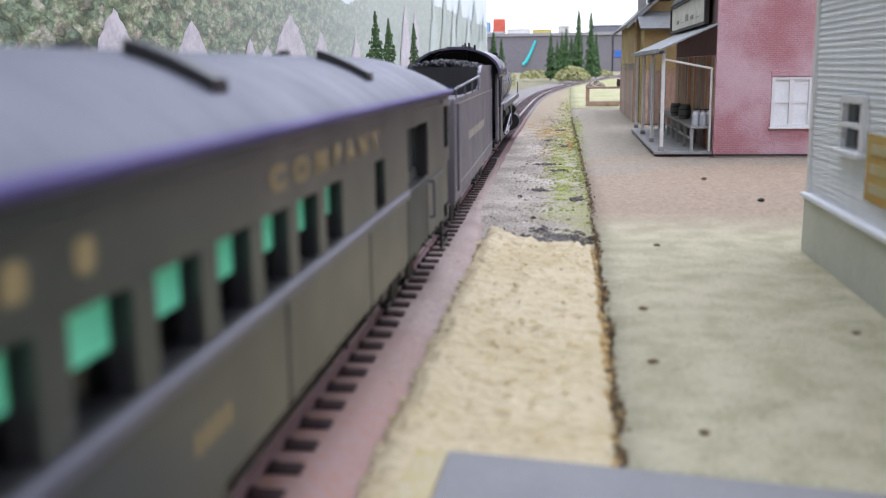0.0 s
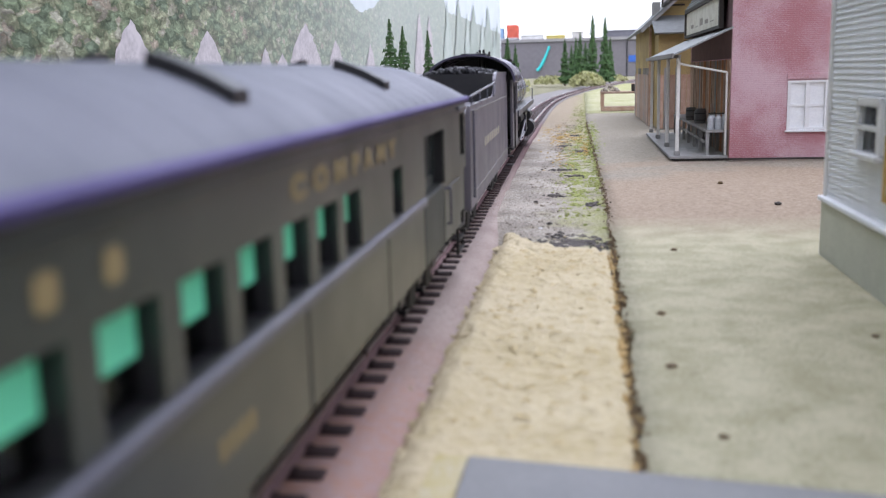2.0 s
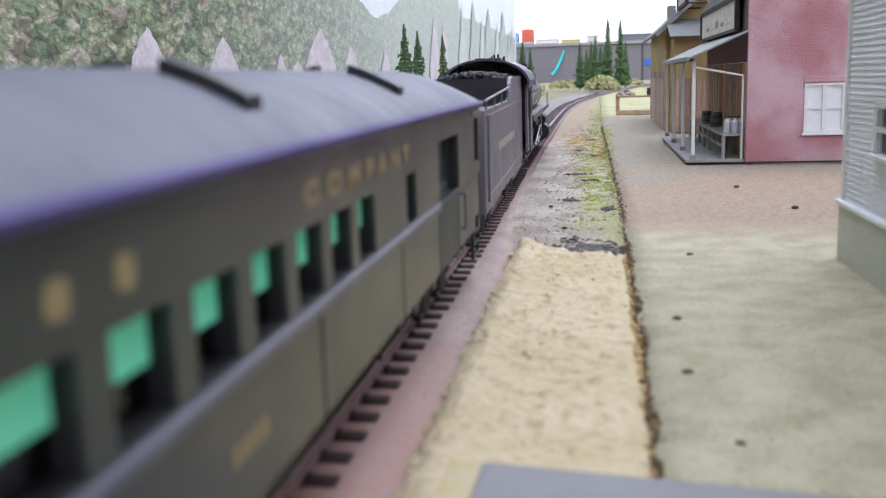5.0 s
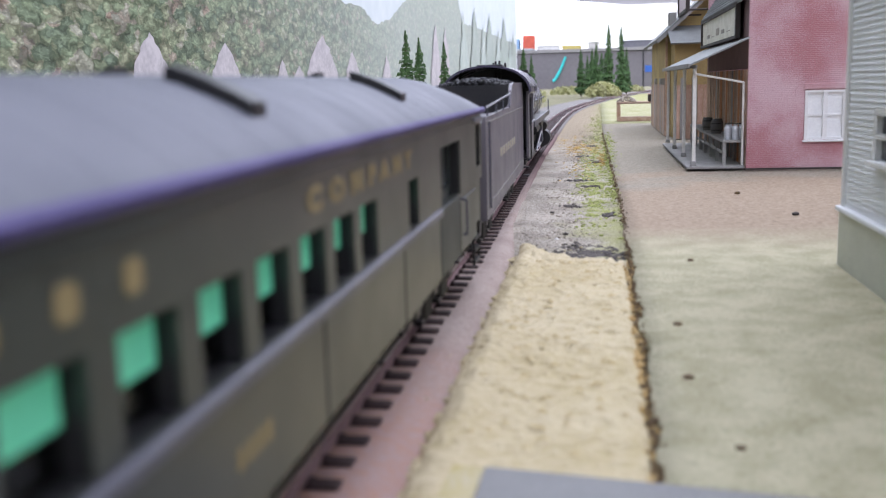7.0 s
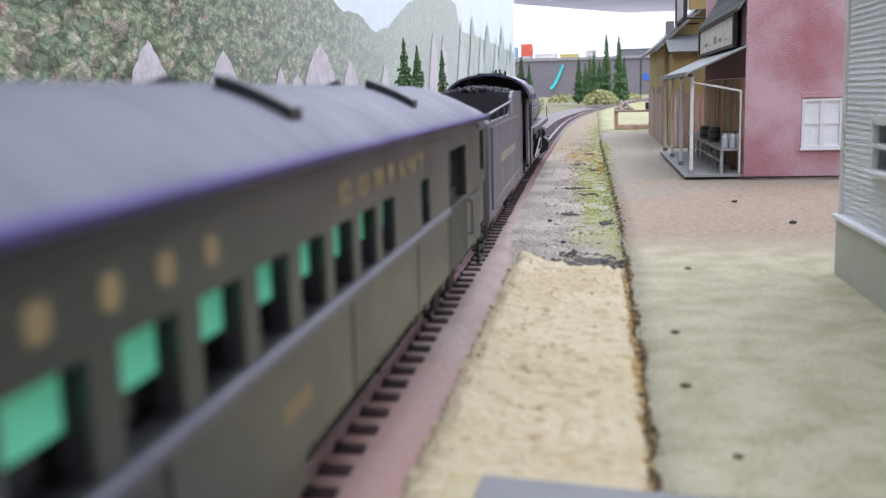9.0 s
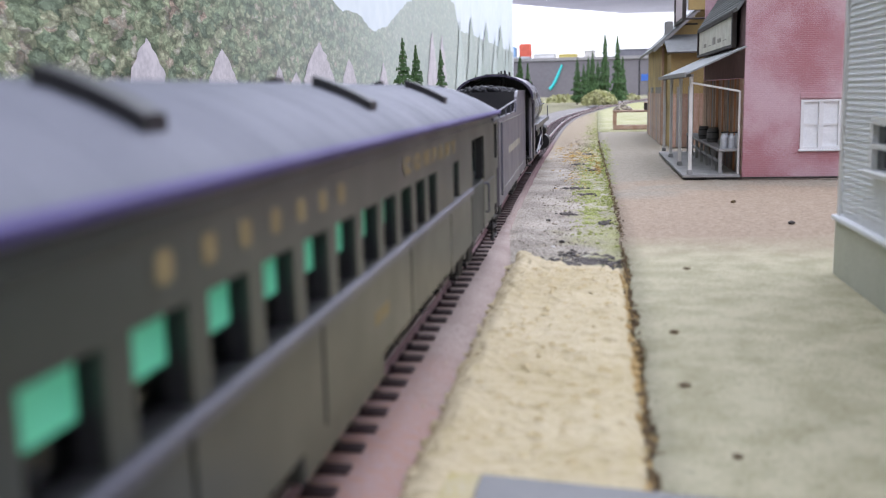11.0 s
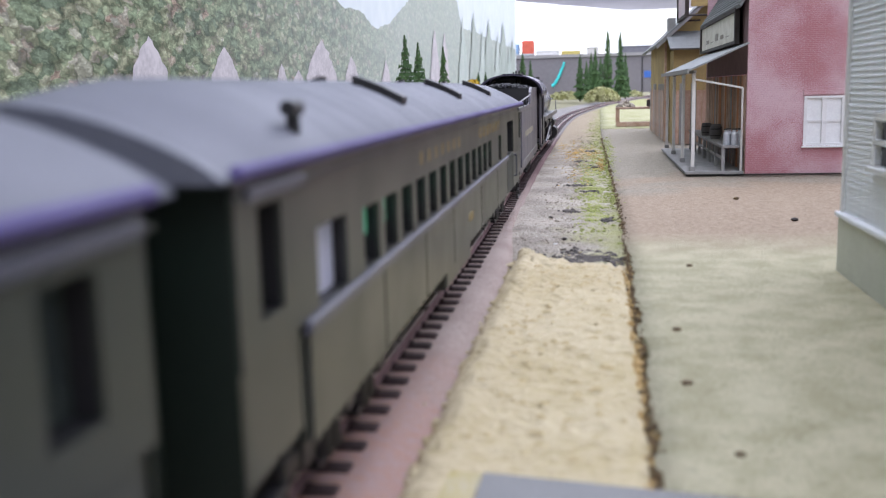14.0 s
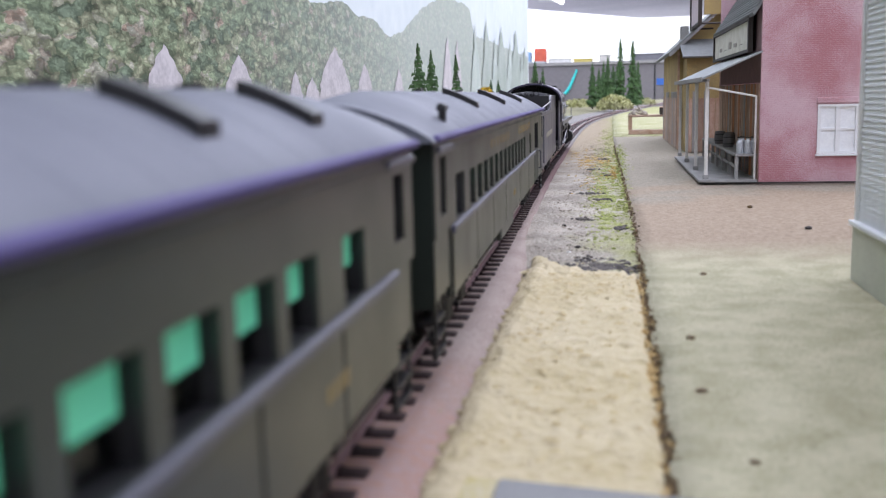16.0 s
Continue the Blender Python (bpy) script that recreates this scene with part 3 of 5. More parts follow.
def hill_mat(name):
    """Printed forest: clumps of foliage in many greens with autumn flecks."""
    m = bpy.data.materials.new(name)
    m.use_nodes = True
    nt = m.node_tree
    b = nt.nodes["Principled BSDF"]
    b.inputs["Roughness"].default_value = 0.8
    b.inputs["Specular IOR Level"].default_value = 0.15
    co = nt.nodes.new("ShaderNodeTexCoord")
    warp = nt.nodes.new("ShaderNodeTexNoise")
    warp.inputs["Scale"].default_value, warp.inputs["Detail"].default_value = 140, 8
    ad = nt.nodes.new("ShaderNodeVectorMath")
    ad.operation = "MULTIPLY_ADD"
    ad.inputs[1].default_value = (0.015, 0.015, 0.015)
    mp = nt.nodes.new("ShaderNodeMapping")
    mp.inputs["Scale"].default_value = (1.0, 0.5, 1.0)
    nt.links.new(co.outputs["Object"], mp.inputs["Vector"])
    nt.links.new(mp.outputs[0], warp.inputs["Vector"])
    nt.links.new(warp.outputs["Color"], ad.inputs[0])
    nt.links.new(mp.outputs[0], ad.inputs[2])
    v1, v2 = nt.nodes.new("ShaderNodeTexVoronoi"), nt.nodes.new("ShaderNodeTexVoronoi")
    v1.inputs["Scale"].default_value, v2.inputs["Scale"].default_value = 150, 470
    v1.feature = v2.feature = "SMOOTH_F1"
    v1.inputs["Smoothness"].default_value = 0.35
    for v in (v1, v2):
        nt.links.new(ad.outputs[0], v.inputs["Vector"])
    sep = nt.nodes.new("ShaderNodeSeparateColor")
    nt.links.new(v1.outputs["Color"], sep.inputs[0])
    ramp = nt.nodes.new("ShaderNodeValToRGB")
    cr = ramp.color_ramp
    cr.elements[0].position, cr.elements[0].color = 0.0, (0.19, 0.24, 0.17, 1)
    cr.elements[1].position, cr.elements[1].color = 1.0, (0.42, 0.31, 0.24, 1)
    for p, c in ((0.3, (0.27, 0.33, 0.21, 1)), (0.55, (0.38, 0.42, 0.27, 1)), (0.78, (0.46, 0.47, 0.32, 1)), (0.90, (0.50, 0.49, 0.40, 1))):
        e = cr.elements.new(p)
        e.color = c
    nt.links.new(sep.outputs[0], ramp.inputs[0])
    dark = nt.nodes.new("ShaderNodeMapRange")
    dark.inputs[1].default_value, dark.inputs[2].default_value = 0.15, 0.75
    dark.inputs[3].default_value, dark.inputs[4].default_value = 1.2, 0.42
    nt.links.new(v1.outputs["Distance"], dark.inputs[0])
    d2 = nt.nodes.new("ShaderNodeMapRange")
    d2.inputs[1].default_value, d2.inputs[2].default_value = 0.1, 0.8
    d2.inputs[3].default_value, d2.inputs[4].default_value = 1.25, 0.45
    nt.links.new(v2.outputs["Distance"], d2.inputs[0])
    mul = nt.nodes.new("ShaderNodeMath")
    mul.operation = "MULTIPLY"
    nt.links.new(dark.outputs[0], mul.inputs[0])
    nt.links.new(d2.outputs[0], mul.inputs[1])
    sc = nt.nodes.new("ShaderNodeVectorMath")
    sc.operation = "SCALE"
    nt.links.new(ramp.outputs[0], sc.inputs[0])
    nt.links.new(mul.outputs[0], sc.inputs["Scale"])
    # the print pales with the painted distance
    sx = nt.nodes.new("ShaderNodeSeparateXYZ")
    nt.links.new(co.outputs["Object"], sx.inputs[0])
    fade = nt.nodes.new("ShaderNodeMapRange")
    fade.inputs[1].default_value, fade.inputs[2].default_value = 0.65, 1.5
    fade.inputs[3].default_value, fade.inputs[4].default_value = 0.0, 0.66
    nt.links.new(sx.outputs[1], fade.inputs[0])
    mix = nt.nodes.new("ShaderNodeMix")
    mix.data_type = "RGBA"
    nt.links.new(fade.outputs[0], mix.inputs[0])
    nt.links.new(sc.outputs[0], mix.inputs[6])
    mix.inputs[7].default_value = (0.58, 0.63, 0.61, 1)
    nt.links.new(mix.outputs[2], b.inputs["Base Color"])
    return m


HILL = hill_mat("printed_forest")
backdrop = thing("backdrop", "printed forest and painted mountain scene on a board", "backdrop", kind="structure")
part("board", box(B(), XB - 0.01, XB, -1.5, 3.62, -0.05, 1.1), SKYBD, backdrop, "pale painted sky board")


def skyline(y):
    """Upper edge of the printed forest along the board."""
    base = float(np.interp(y, [0.86, 0.95, 1.08, 1.14, 1.24, 1.28, 1.32, 1.41, 1.53, 1.66, 1.82, 2.02, 2.10, 2.16, 3.60], [0.42, 0.148, 0.163, 0.152, 0.154, 0.142, 0.136, 0.152, 0.187, 0.216, 0.234, 0.243, 0.238, 0.188, 0.190]))
    return base + 0.003 * fuzz((y * 22, 0.3, 0)) + 0.0035 * fuzz((y * 70, 0.7, 0))


bm = B()
ys = np.arange(-1.5, 3.6, 0.012)
top = [bm.verts.new((XB + 0.0006, y, skyline(y))) for y in ys]
bot = [bm.verts.new((XB + 0.0006, y, -0.05)) for y in ys]
for k in range(len(ys) - 1):
    bm.faces.new((bot[k], bot[k + 1], top[k + 1], top[k]))
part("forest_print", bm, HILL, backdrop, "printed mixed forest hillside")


def peak(y, z, w, base, material, off, seed, name, label, curve=2.2):
    """A flat painted peak with a ragged outline on the board."""
    r = random.Random(seed)
    bm = B()
    n = 14
    left = [(y - w * (1 - (k / n) ** curve) + r.gauss(0, w * 0.05), base + (z - base) * k / n) for k in range(n)]
    right = [(y + w * (1 - (k / n) ** curve) + r.gauss(0, w * 0.05), base + (z - base) * k / n) for k in range(n)]
    pts = left + [(y, z)] + right[::-1]
    bm.faces.new([bm.verts.new((XB + off, p[0], p[1])) for p in pts])
    return part(name, bm, material, backdrop, label)


for k, (y, z, w, c) in enumerate(((0.623, 0.0925, 0.030, 2.4), (0.757, 0.0905, 0.034, 2.2), (1.040, 0.1095, 0.066, 2.0), (1.169, 0.095, 0.040, 2.4), (0.952, 0.0755, 0.028, 2.0), (0.899, 0.080, 0.022, 2.0), (1.364, 0.096, 0.035, 1.8), (1.790, 0.163, 0.062, 1.6), (1.905, 0.165, 0.060, 1.6), (2.650, 0.205, 0.07, 1.6))):
    peak(y, z, w, 0.045, LAV, 0.0012 + 0.0001 * k, k, "painted_rock", "lavender grey painted rock spire", c)
PALEGREEN = mat("paler_painted_tree", (0.44, 0.51, 0.47), (0.56, 0.60, 0.57), 0.9, 0, 220, 22, 0.9, 0.0)
for k, (y, z, w) in enumerate(((2.17, 0.214, 0.10), (2.37, 0.237, 0.13), (2.54, 0.205, 0.10), (2.70, 0.242, 0.17), (2.93, 0.215, 0.14), (3.11, 0.258, 0.21), (3.32, 0.205, 0.12), (3.44, 0.235, 0.12))):
    peak(y, z, w, 0.02, SOFTGREEN if k % 2 else PALEGREEN, 0.0026 + 0.0002 * (k % 2) + 0.00003 * k, 30 + k, "painted_tree", "pale grey-green painted conifer", 1.25)

# ---- far end of the layout: charcoal fascia with a deck behind ----
YF = 5.4
fas = thing("layout_fascia", "charcoal painted fascia of another layout deck", "fascia", kind="structure")
part("fascia_panel", box(B(), -0.7, 1.6, YF, YF + 0.02, -0.3, 0.205), FASCIA, fas)
part("deck_edge", box(B(), -0.7, 1.6, YF - 0.01, YF + 0.5, 0.209, 0.225), GREYWOOD, fas, "grey deck edge")
part("panel_joint", box(B(), 0.232, 0.238, YF - 0.004, YF - 0.0005, -0.2, 0.205), BLACK, fas)
bm = B()
for k in range(10):
    a0, a1 = k / 10, (k + 1) / 10
    p = lambda a: (-0.250 + 0.068 * a ** 0.7, YF - 0.006, 0.055 + 0.13 * a)
    rod(bm, p(a0), p(a1), 0.009 - 0.003 * a0, 0.009 - 0.003 * a1, 8)
solo("teal_tube", bm, mat("bright_teal_plastic", (0.05, 0.62, 0.60), (0.04, 0.5, 0.5), 0.4, 0, 50, 5), "curved bright teal tube hanging on the fascia", "tube")
solo("red_box", box(B(), -0.430, -0.365, YF + 0.2, YF + 0.3, 0.225, 0.315, 0.004), mat("red_paper", (0.62, 0.12, 0.07), None, 0.6, 0, 40, 5), "red box on the far deck", "box")
solo("blue_box", box(B(), -0.500, -0.450, YF + 0.2, YF + 0.3, 0.225, 0.30, 0.004), mat("blue_paper", (0.22, 0.36, 0.55), None, 0.6, 0, 40, 5), "pale blue box on the far deck", "box")
solo("blue_sticker", box(B(), 0.245, 0.285, YF - 0.004, YF - 0.001, 0.09, 0.125), mat("blue_sticker_paper", (0.05, 0.16, 0.55), None, 0.5, 0, 40, 5), "small blue sticker on the fascia", "sticker")
for x0, x1, z1, c, lab in ((-0.34, -0.22, 0.250, (0.72, 0.72, 0.70), "white card box on the far deck"), (-0.20, -0.10, 0.245, (0.62, 0.52, 0.16), "yellow card box on the far deck"), (-0.06, 0.0, 0.262, (0.60, 0.58, 0.54), "cream card box on the far deck"), (0.12, 0.34, 0.262, (0.16, 0.16, 0.18), "dark flat box on the far deck"), (-0.50, -0.36, 0.236, (0.55, 0.60, 0.62), "pale flat box on the far deck")):
    bx = thing("storage_box", lab, "box", group="boxes on the far deck")
    m = mat("box_card", c, None, 0.7, 0, 60, 8)
    part("body", box(B(), x0, x1, YF + 0.03, YF + 0.16, 0.225, z1 - 0.006, 0.002), m, bx)
    part("lid", box(B(), x0 - 0.003, x1 + 0.003, YF + 0.027, YF + 0.163, z1 - 0.006, z1, 0.001), m, bx)

# lumps of sand along the roadbed
clump_field("sand_lumps", SAND, [(-0.0247 - 0.0004 * (k % 3), 0.115 + 0.0062 * k, 0.0006, 0.003, 14, -0.0022) for k in range(30)], 0.0008, "crumbly lumps of pale sand along the roadbed", "sand", 15, 0.7)
clump_field("sand_clods", SAND, [(-0.009, 0.2, 0.009, 0.05, 130, -0.0010)], 0.0005, "small clods lying on the pale sand", "sand", 16, 0.6)
clump_field("ochre_crumbs", mat("ochre_brown_crumbs", (0.40, 0.26, 0.10), (0.52, 0.38, 0.18), 0.95, 0, 900, 200, 0.8, 0.4), [(0.0074 + 0.000055 * k, 0.118 + 0.0055 * k, 0.0007, 0.0035, 22, -0.0016) for k in range(31)], 0.0006, "ochre brown crumbs along the edge of the sand", "sand", 18, 0.8)


def flake_field(name, material, n, label, category, seed):
    """Thin curled flakes lying about on the sand, long across the track."""
    r = random.Random(seed)
    verts, faces = [], []
    for _ in range(n):
        x, y = r.uniform(-0.022, 0.006), 0.12 + 0.165 * r.random() ** 0.8
        a, w, d, z = r.gauss(0, 0.35), r.uniform(0.0004, 0.0013), r.uniform(0.0002, 0.0005), 0.0002
        c, t = math.cos(a), math.sin(a)
        i = len(verts)
        for u, v, h in ((-w, -d, 0), (0, -d, 0.00025), (w, -d, 0), (w, d, 0.0002), (0, d, 0.0006), (-w, d, 0.0002)):
            verts.append((x + c * u - t * v, y + t * u + c * v, z - 0.0007 + h))
        for f in ((0, 1, 4, 5), (1, 2, 3, 4)):
            faces.append(tuple(i + k for k in f))
    me = bpy.data.meshes.new(name)
    me.from_pydata(verts, [], faces)
    me.materials.append(material)
    return tagged(new(name, me), label, category, kind="stuff")


flake_field("sand_flakes", mat("tan_flakes", (0.45, 0.35, 0.18), (0.54, 0.45, 0.27), 0.95, 0, 600, 200, 0.9, 0.3), 110, "thin tan flakes lying on the sand", "flakes", 19)
clump_field("pebbles", mat("mixed_pebbles", (0.20, 0.16, 0.12), (0.46, 0.41, 0.34), 0.95, 0, 500, 260, 1.4, 0.3), [(-0.012, 0.34 + 0.045 * k, 0.007, 0.03, 120, -0.0027) for k in range(16)], 0.0005, "scattered small pebbles in the gravel", "pebbles", 17, 0.7)

# ---- train ----
CAR_LEN, HALF = 0.336, 0.017
Z_SKIRT, Z_SILL, Z_BELT, Z_WIN0, Z_WIN1, Z_EAVE, Z_TOP = 0.0138, 0.0261, 0.0276, 0.0282, 0.0364, 0.0445, 0.0537


def roof_profile(n=16, half=0.0178, eave=Z_EAVE, top=Z_TOP):
    pts = []
    for k in range(n + 1):
        a = math.pi * k / n
        c = math.cos(a)
        u = (1 if c > 0 else -1) * abs(c) ** 0.85
        pts.append((half * u, roof_height(half * u)))
    return pts


def roof_height(dx):
    """Roof surface over the car's centre line."""
    u = min(1.0, abs(dx) / 0.0178)
    return Z_EAVE + (Z_TOP - Z_EAVE) * (0.86 * (1 - u ** 1.5) + 0.14 * math.sqrt(max(0.0, 1 - u ** 6)))


def bogie(name, parent, y, axles, r=0.0062):
    t = new(name)
    t.empty_display_size = 0.01
    t.parent = parent
    t.matrix_basis = pose(0, y, 0)
    bm = B()
    ext = axles[-1] + 0.010
    for sx in (-1, 1):
        box(bm, sx * 0.0102, sx * 0.0118, -ext, ext, 0.0065, 0.0095, 0.0004)
        for a in axles:
            box(bm, sx * 0.0100, sx * 0.0122, a - 0.0028, a + 0.0028, 0.0058, 0.0112, 0.0004)
        for k in range(len(axles) - 1):
            c = (axles[k] + axles[k + 1]) / 2
            for o in (-0.002, 0.002):
                rod(bm, (sx * 0.0112, c + o, 0.0040), (sx * 0.0112, c + o, 0.0090), 0.0015, seg=8)
            box(bm, sx * 0.0102, sx * 0.0119, c - 0.006, c + 0.006, 0.0032, 0.0042)
    box(bm, -0.012, 0.012, -0.003, 0.003, 0.0075, 0.012)
    part("truck_frame", bm, BLACK, t)
    for a in axles:
        bm = B()
        for sx in (-1, 1):
            rod(bm, (sx * 0.0072, 0, 0), (sx * 0.0094, 0, 0), r, r - 0.0003, 20)
            rod(bm, (sx * 0.0068, 0, 0), (sx * 0.0073, 0, 0), r + 0.0007, seg=20)
        rod(bm, (-0.0099, 0, 0), (0.0099, 0, 0), 0.0011, seg=8)
        w = part("wheelset", bm, BLACK, t)
        w.matrix_basis = pose(0, a, 0.0025 + r)
        WHEELS.append((w, a, 0.0025 + r, r))
    return t


WHEELS = []
SEAT = mesh_of("seat", prism(B(), [(0, 0), (0.006, 0), (0.006, 0.004), (0.0016, 0.004), (0.0016, 0.0105), (0, 0.0105)], "x", -0.0052, 0.0052), TAN)


def coach(name, label, windows, frosted, doors, vents, letters, belt_end=0.072):
    """A passenger car: windows as (start, width, z0, z1) along y from its centre; +y is its front."""
    car = thing(name, label, "passenger car", group="passenger cars of the train")
    L = CAR_LEN / 2
    REAR = 0.006  # the rear vestibule reaches further out than the front one
    wall, skin = 0.0024, 0.0005
    cuts = sorted(windows + frosted + [(d[0], d[1], d[2], d[3]) for d in doors])
    for sx in (-1, 1):
        bm = B()
        xo, xi = sx * HALF, sx * (HALF - wall)
        x0, x1 = min(xo, xi), max(xo, xi)
        holes = [(c[0], c[0] + c[1], c[2] if c[2] > Z_BELT + 0.0002 else 0.0, c[3]) for c in cuts]
        # black slab added behind the skin as shade in the window reveals
        m0, m1 = sorted((sx * (HALF - skin - 0.00005), sx * (HALF - wall)))
        part("reveal_shade_slab", pierced(B(), "x", m0, m1, -L + 0.006 - REAR, L - 0.006, Z_BELT, Z_EAVE, holes), BLACK, car)
        m0, m1 = sorted((sx * HALF, sx * (HALF - skin)))
        pierced(bm, "x", m0, m1, -L + 0.004 - REAR, L - 0.004, Z_BELT, Z_EAVE, holes)
        side = part("side_wall", bm, OLIVE, car, "dark olive painted side")
        x0, x1 = sorted((sx * (HALF - 0.0004), sx * HALF))
        segs = [-L + 0.0175] + [-0.112, -0.0762, -0.040, 0.014, 0.060] + [L - 0.072, L - 0.045, L - 0.016]
        for k in range(len(segs) - 1):
            part("skirt_panel", box(B(), x0, x1, segs[k] + 0.0004, segs[k + 1] - 0.0004, Z_SKIRT, (Z_BELT - 0.0002 if k == len(segs) - 3 and belt_end > 0.05 else Z_SILL - 0.0001), 0.00015), DOORM if k == len(segs) - 3 and belt_end > 0.05 else OLIVE, car)
        x0, x1 = sorted((sx * (HALF - wall), sx * (HALF - 0.0005)))
        part("lower_side", box(B(), x0, x1, -L + 0.0165, L - 0.016, Z_SKIRT + 0.0006, Z_BELT - 0.0001), OLIVE, car)
        bm = B()
        x0, x1 = sorted((sx * (HALF - 0.0004), sx * (HALF + 0.0007)))
        box(bm, x0, x1, -L + 0.0165, L - belt_end, Z_SILL + 0.0001, Z_BELT + 0.0003, 0.0003)
        part("belt_rail", bm, BELT, car, "lighter worn belt rail under the windows")
        bm = B()
        x0, x1 = sorted((sx * (HALF - 0.0002), sx * (HALF + 0.0005)))
        box(bm, x0, x1, -L + 0.003 - REAR, L - 0.003, Z_WIN1 + 0.0062, Z_WIN1 + 0.0066)
        part("letter_board_trim", bm, OLIVE, car)
        for c in windows + frosted:
            froz = c in frosted
            dep = wall - 0.0005 if froz else wall - 0.0003
            w = part("window", box(B(), sx * (HALF - dep - 0.0003), sx * (HALF - dep), c[0] - 0.0004, c[0] + c[1] + (0.0006 if froz else 0.0), c[2] - 0.0005, c[3] + 0.0006), FROST if froz else GLASS, car, "frosted white window" if froz else "")
            w.visible_shadow = froz
            if not froz:
                part("blind", box(B(), sx * (HALF - dep + 0.0001), sx * (HALF - dep + 0.0003), c[0] - 0.0004, c[0] + c[1] - 0.0004, c[3] - 0.0046, c[3] + 0.0006), SHADE, w, "half-drawn teal green blind with an added glow")
        for d in doors:
            bm = B()
            x0, x1 = sorted((sx * (HALF - wall - 0.0008), sx * (HALF - wall)))
            zb = 0.0165
            box(bm, x0, x1, d[0], d[0] + d[1], zb, d[2] + 0.002)
            n = 3
            for k in range(n + 1):
                yy = d[0] + d[1] * k / n
                box(bm, x0, x1, max(d[0], yy - 0.0006), min(d[0] + d[1], yy + 0.0006), d[2] + 0.002, d[3] - 0.001)
            box(bm, x0, x1, d[0], d[0] + d[1], d[3] - 0.0011, d[3])
            dr = part("door", bm, d[4], car, d[5])
            part("door_glass", box(B(), sx * (HALF - wall - 0.0007), sx * (HALF - wall - 0.0003), d[0] + 0.0006, d[0] + d[1] - 0.0006, d[2] + 0.0021, d[3] - 0.0012), DARKGLASS, dr)
            if d[1] < 0.02:
                continue
            hx = sx * (HALF + 0.0010)
            bm = B()
            rod(bm, (hx, d[0] + d[1] + 0.0022, 0.018), (hx, d[0] + d[1] + 0.0022, 0.026), 0.0003, seg=6)
            for zz in (0.018, 0.026):
                rod(bm, (sx * (HALF - 0.001), d[0] + d[1] + 0.0022, zz), (hx, d[0] + d[1] + 0.0022, zz), 0.0003, seg=6)
            part("grab_handle", bm, BELT, dr)
    # floor, ends and inside
    bm = box(B(), -HALF + 0.0013, HALF - 0.0013, -L + 0.005 - REAR, L - 0.005, 0.0150, 0.0185)
    part("floor_pan", bm, BLACK, car)
    for sy, E in ((-1, L + REAR), (1, L)):
        y0, y1 = sorted((sy * (E - 0.0055), sy * (E - 0.004)))
        bm = box(B(), -HALF + 0.0005, HALF - 0.0005, y0, y1, 0.0155, Z_EAVE + 0.001)
        part("end_wall", bm, ENDGREEN, car, "dark green end wall")
        y0, y1 = sorted((sy * (E - 0.004), sy * (E + 0.0045)))
        bm = box(B(), -0.0085, 0.0085, y0, y1, 0.0150, 0.0442, 0.0012)
        part("diaphragm", bm, ENDGREEN, car, "folded dark diaphragm")
        for o0, o1 in ((-0.0005, 0.0010), (-0.003, -0.0010)):
            y0, y1 = sorted((sy * (E + o0), sy * (E + o1)))
            part("diaphragm_frame", box(B(), -0.0098, 0.0098, y0, y1, 0.0160, 0.0455, 0.0005), ENDGREEN, car)
        for sx in (-1, 1):
            bm = B()
            for k in range(3):
                x0, x1 = sorted((sx * (HALF - 0.004 + 0.0012 * (2 - k)), sx * (HALF - 0.0005)))
                y0, y1 = sorted((sy * (E - 0.0155), sy * (E - 0.0060)))
                box(bm, x0, x1, y0, y1, 0.0062 + 0.003 * k, 0.0068 + 0.003 * k)
            for yy in (E - 0.0158, E - 0.0058):
                rod(bm, (sx * (HALF - 0.0010), sy * yy, 0.006), (sx * (HALF - 0.0010), sy * yy, 0.0160), 0.0004, seg=6)
            part("step_ladder", bm, BLACK, car)
            bm = B()
            x0, x1 = sorted((sx * (HALF - 0.0014), sx * (HALF - 0.0005)))
            y0, y1 = sorted((sy * (L - 0.0158), sy * (E - 0.0045)))
            box(bm, x0, x1, y0, y1, 0.0165, Z_BELT - 0.0001)
            part("vestibule_gate", bm, OLIVE, car)
    for k in range(26):
        yy = -L + 0.03 + k * 0.0105
        for sx in (-1, 1):
            piece("seat", SEAT, car, pose(sx * 0.00925, yy, 0.0185))
    part("battery_box", box(B(), -0.0160, 0.0160, -0.046, -0.004, 0.0088, 0.0152, 0.0005), OLIVE, car)
    part("centre_sill", box(B(), -0.002, 0.002, -0.15, 0.15, 0.011, 0.015), BLACK, car)
    # roof, drawn down at both ends
    prof = roof_profile()
    R = -L - REAR
    ys = [R, R + 0.002, R + 0.005, R + 0.010, R + 0.017, R + 0.026] + list(np.linspace(-L + 0.034, L - 0.04, 25)) + [L - 0.026, L - 0.017, L - 0.010, L - 0.005, L - 0.002, L]
    verts, faces = [], []
    for y in ys:
        e = min(1.0, min(L - y, y - R) / 0.022)
        s = 0.74 + 0.26 * math.sin(e * math.pi / 2) ** 0.8
        for x, z in prof:
            verts.append((x, y, Z_EAVE + (z - Z_EAVE) * s))
    n = len(prof)
    for j in range(len(ys) - 1):
        for i in range(n - 1):
            a = j * n + i
            faces.append((a, a + 1, a + n + 1, a + n))
        faces.append((j * n, (j + 1) * n, (j + 1) * n + n - 1, j * n + n - 1))
    faces.append(tuple(range(n)))
    faces.append(tuple((len(ys) - 1) * n + i for i in range(n))[::-1])
    me = bpy.data.meshes.new("roof")
